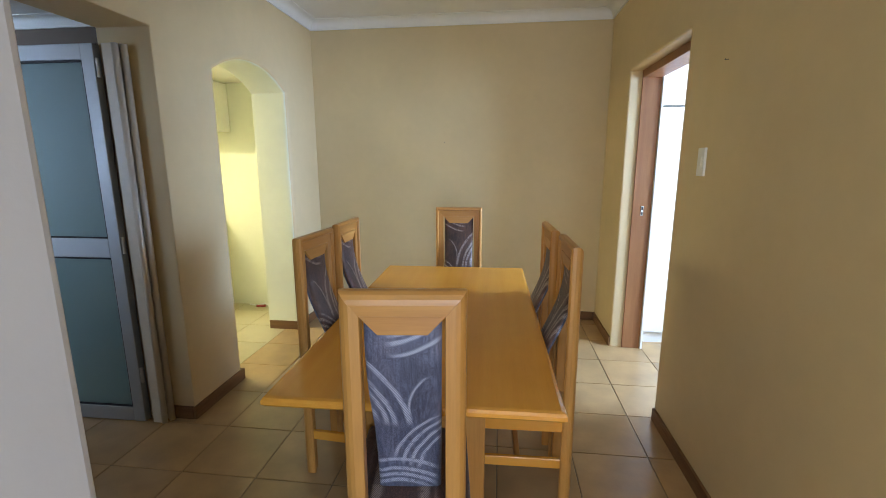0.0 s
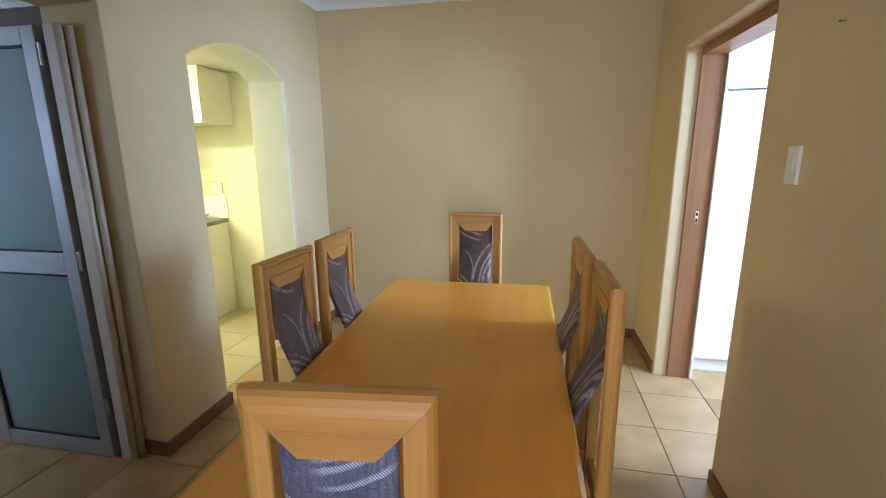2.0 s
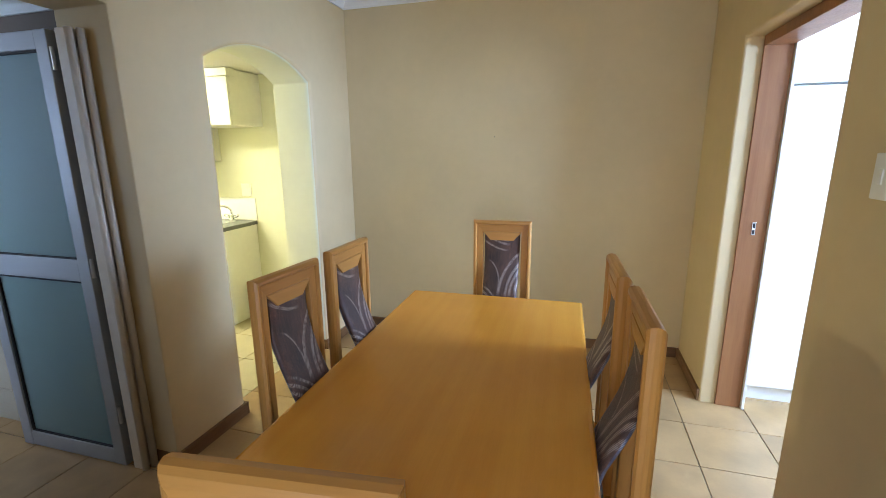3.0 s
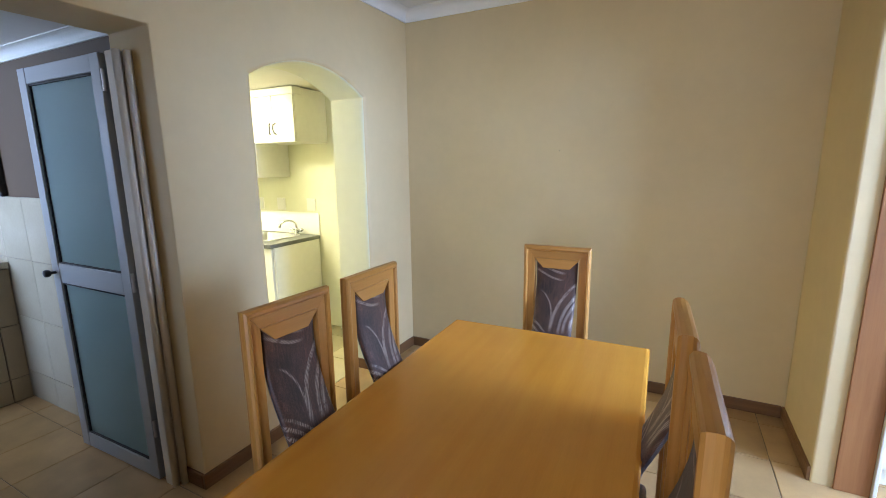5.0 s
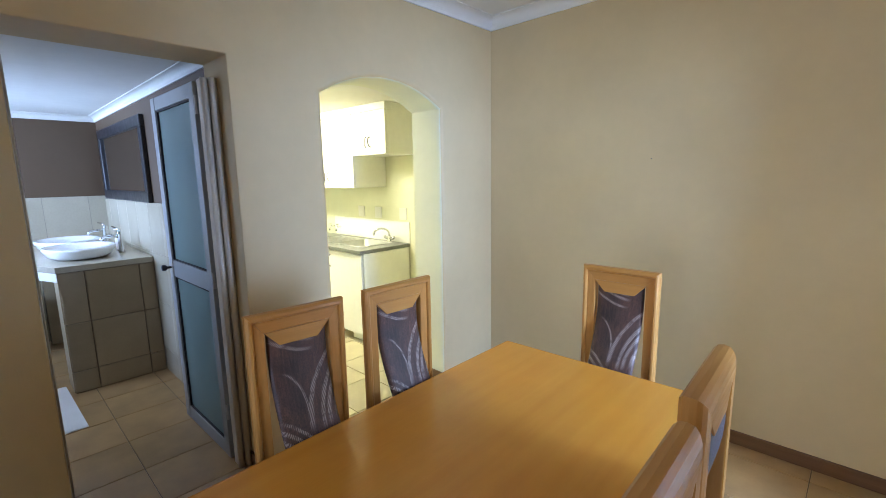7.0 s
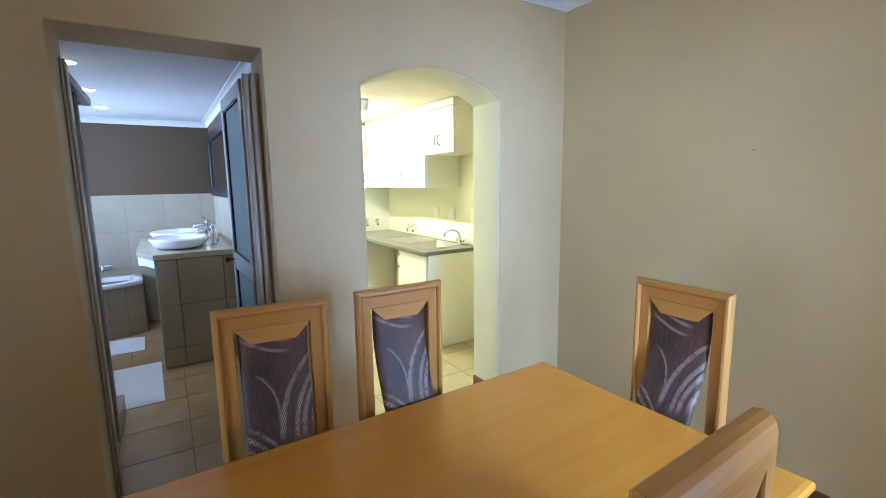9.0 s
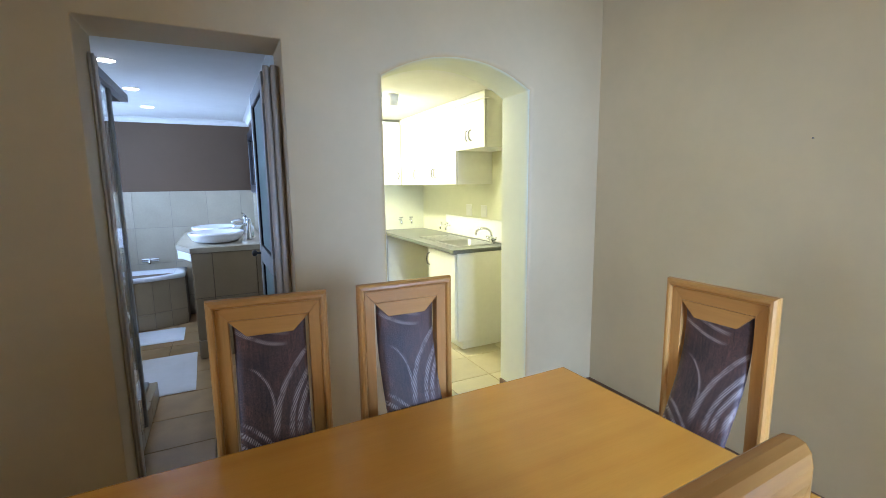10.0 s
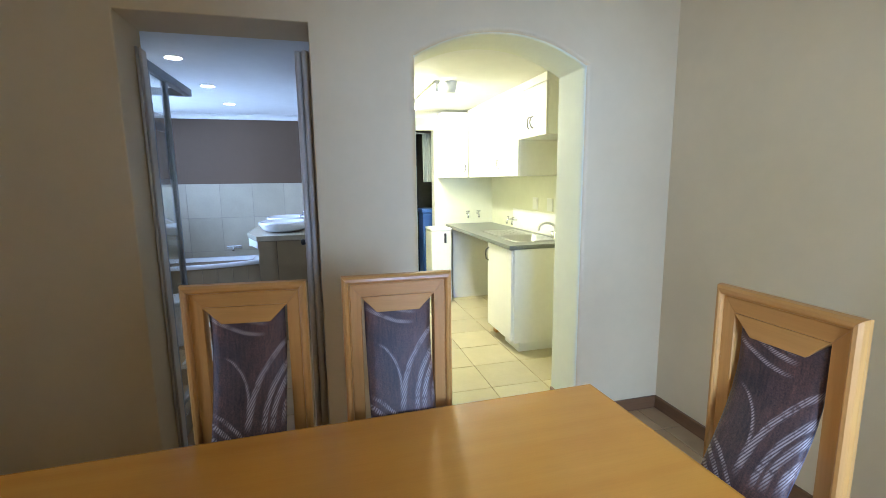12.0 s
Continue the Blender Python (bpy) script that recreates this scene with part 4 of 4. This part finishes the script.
def wall_cabinet(x0, x1, z0, z1, doors, label):
    c = thing("wall_cabinet", label, "cabinet", ((x0 + x1) / 2, 5.86, z0), 0, "kitchen wall cabinets")
    w, h = (x1 - x0) / 2, z1 - z0
    part("body", box(-w, w, -0.17, YK - 5.86 - 0.002, 0, h, 0.002), MELAMINE, c)
    step = 2 * w / doors
    for i in range(doors):
        a = -w + i * step
        d = part("door", box(a + 0.002, a + step - 0.002, -0.190, -0.171, 0.0, h - 0.06, 0.003), MELAMINE, c)
        left = i % 2 == 0
        bow_handle(d, a + (step - 0.035 if left else 0.035), -0.190, 0.16, 1 if left else -1)
    part("top_rail", box(-w, w + 0.008, -0.196, -0.1, h - 0.058, h + 0.004, 0.003), MELAMINE, c)


wall_cabinet(-1.412, -0.912, 1.775, 2.222, 2, "white wall cabinet above the sink")
wall_cabinet(-2.34, -1.416, 1.47, 2.222, 2, "taller white wall cabinet with bowed handles")
wall_cabinet(-2.80, -2.344, 1.47, 2.222, 1, "taller white wall cabinet in the corner")
cc = thing("corner_cabinet", "white wall cabinet on the end wall", "cabinet", (XKF + 0.002, 5.56, 1.47), 0, "kitchen wall cabinets")
part("body", box(0, 0.25, -0.20, 0.105, 0, 0.735, 0.002), MELAMINE, cc)
dd = part("door", box(0.251, 0.268, -0.198, 0.103, 0, 0.735, 0.003), MELAMINE, cc)
part("handle", tube([(0.268, 0.06, 0.15), (0.29, 0.065, 0.14), (0.295, 0.07, 0.10), (0.268, 0.06, 0.06)], 0.0055), PEWTER, dd)


def socket(x, z, label):
    s = thing("wall_socket", label, "socket", (x, YK, z), 0, "kitchen sockets")
    part("plate", box(-0.055, 0.055, -0.010, 0.0, -0.06, 0.06, 0.004), PLASTIC, s)
    part("rocker", box(0.012, 0.035, -0.014, -0.009, 0.015, 0.04, 0.002), PLASTIC, s)


socket(-1.86, 1.20, "white blank wall plate above the splashback")
socket(-1.56, 1.20, "white blank wall plate above the splashback")
socket(-1.16, 1.20, "white plastic wall socket beside the sink")

ap = thing("washing_machine", "white top of an appliance at the end of the worktop", "appliance", (-2.86, 5.30, 0))
part("body", box(-0.2, 0.12, -0.10, 0.14, 0.02, 0.86, 0.012, 3), MELAMINE, ap)
part("lid", box(-0.2, 0.125, -0.105, 0.145, 0.862, 0.89, 0.008), PLASTIC, ap)
part("grip", box(0.119, 0.135, 0.05, 0.075, 0.72, 0.83, 0.004), BLACK, ap, "black grip")
part("foot", box(-0.18, 0.10, -0.08, 0.12, 0.0, 0.021), BLACK, ap)

# door frame and dim room at the kitchen's end
kd = thing("door_5", "white painted kitchen door frame", "door frame", (XKF, 4.955, 0))
kd["kind"] = "structure"
part("jamb", box(-0.13, 0.012, 0.365, 0.405, 0, 2.03, 0.003), PLASTIC, kd)
part("jamb", box(-0.13, 0.012, -0.405, -0.365, 0, 2.03, 0.003), PLASTIC, kd)
part("head", box(-0.13, 0.012, -0.405, 0.405, 2.031, 2.075, 0.003), PLASTIC, kd)
bk = thing("plastic_bin", "blue plastic bin standing in the dim room", "bin", (XKF - 0.55, 5.38, 0))
part("bin_body", box(-0.14, 0.14, -0.12, 0.12, 0.0, 1.02, 0.02, 3), BLUE, bk)
part("bin_lid", box(-0.15, 0.15, -0.13, 0.13, 1.021, 1.07, 0.012), BLUE, bk)
cu = thing("curtain", "pale net curtain hanging in the dim room", "curtain", (XKF - 0.35, 5.36, 1.42))
bm = bmesh.new()
cols = []
for i in range(25):
    y = -0.10 + 0.2 * i / 24
    cols.append([bm.verts.new((0.018 * math.sin(i * 1.4), y, z)) for z in (0.0, 0.3, 0.6)])
for p, q in zip(cols, cols[1:]):
    for k in range(2):
        bm.faces.new((p[k], q[k], q[k + 1], p[k + 1]))
part("cloth", bm, plaster("grey_net_curtain", (0.30, 0.33, 0.31), 0.9), cu, "", True)
part("curtain_rod", tube([(0, -1.14, 0.61), (0, 0.71, 0.61)], 0.01), STEEL, cu)

# lamp holder and tube on the kitchen ceiling
kl = thing("ceiling_lamp", "small round lamp holder on the kitchen ceiling", "ceiling light", (-1.41, 5.064, LOW + 0.002))
part("cup", turned([(0.055, 0.0), (0.055, -0.03), (0.045, -0.09), (0.02, -0.095)], 22), PLASTIC, kl, "", True)
kt = thing("fluorescent_lamp", "fluorescent tube lamp on the kitchen ceiling, switched on", "ceiling light", (-2.0, 4.95, LOW + 0.002))
part("housing", box(-0.62, 0.62, -0.022, 0.022, -0.03, 0.0, 0.006), PLASTIC, kt)
for sx in (-0.6, 0.6):
    part("tube_holder", box(sx - 0.012, sx + 0.012, -0.014, 0.014, -0.092, -0.031, 0.004), PLASTIC, kt)
part("glowing_tube", tube([(-0.586, 0, -0.076), (0.586, 0, -0.076)], 0.013), TUBEGLOW, kt, "glowing tube")

# cable on the kitchen floor
cb = thing("loose_cable", "loose red and white cable on the kitchen floor", "cable", (-0.66, 6.0, 0.0))
part("white_wire", tube([(0.16, 0.02, 0.012), (0.08, -0.02, 0.008), (0.0, 0.01, 0.03), (-0.08, -0.01, 0.012), (-0.18, 0.03, 0.008)], 0.007), PLASTIC, cb)
part("red_plug", tube([(0.02, -0.02, 0.014), (-0.07, -0.035, 0.014)], 0.013), plain("red_plastic", (0.35, 0.03, 0.02)), cb, "red plug")

# ---- floor tiles ----
floor = setting("floor", box(-5.0, 5.6, -3.3, 6.3, -0.15, -0.004), GROUT, "beige ceramic tiled floor with grey joints", "floor")
PX, PY = 0.382, 0.383
TILE_MESH = mesh_of("tile", box(-PX / 2 + 0.0022, PX / 2 - 0.0022, -PY / 2 + 0.0022, PY / 2 - 0.0022, -0.012, 0.0, 0.002, 1), TILE)
PALE_TILE_MESH = TILE_MESH.copy()
PALE_TILE_MESH.materials[0] = PALE_TILE
rest = []
for i in range(-20, 10):
    for j in range(-18, 8):
        x, y = 2.525 + (i + 0.5) * PX, 3.568 + (j + 0.5) * PY
        if -3.7 < x < 3.7 and 2.2 < y < 6.2:
            # tiles on the kitchen side take a paler cream tone
            ob = new("tile", PALE_TILE_MESH if x < -0.2 and y > 4.2 else TILE_MESH)
            ob.parent = floor
            ob.matrix_basis = pose(x, y, 0.0006 * random.uniform(-1, 1), random.uniform(-0.05, 0.05), random.uniform(-0.05, 0.05), random.choice((0, 180)))
        elif -2.7 < x < 5.6 and -3.2 < y < 6.2:
            rest.append((x, y))
bm = bmesh.new()
for x, y in rest:
    solid(bm, x - PX / 2 + 0.0022, x + PX / 2 - 0.0022, y - PY / 2 + 0.0022, y + PY / 2 - 0.0022, -0.012, 0.0)
tagged(part("more_tiles", bm, TILE, floor), "", "", "", "stuff")
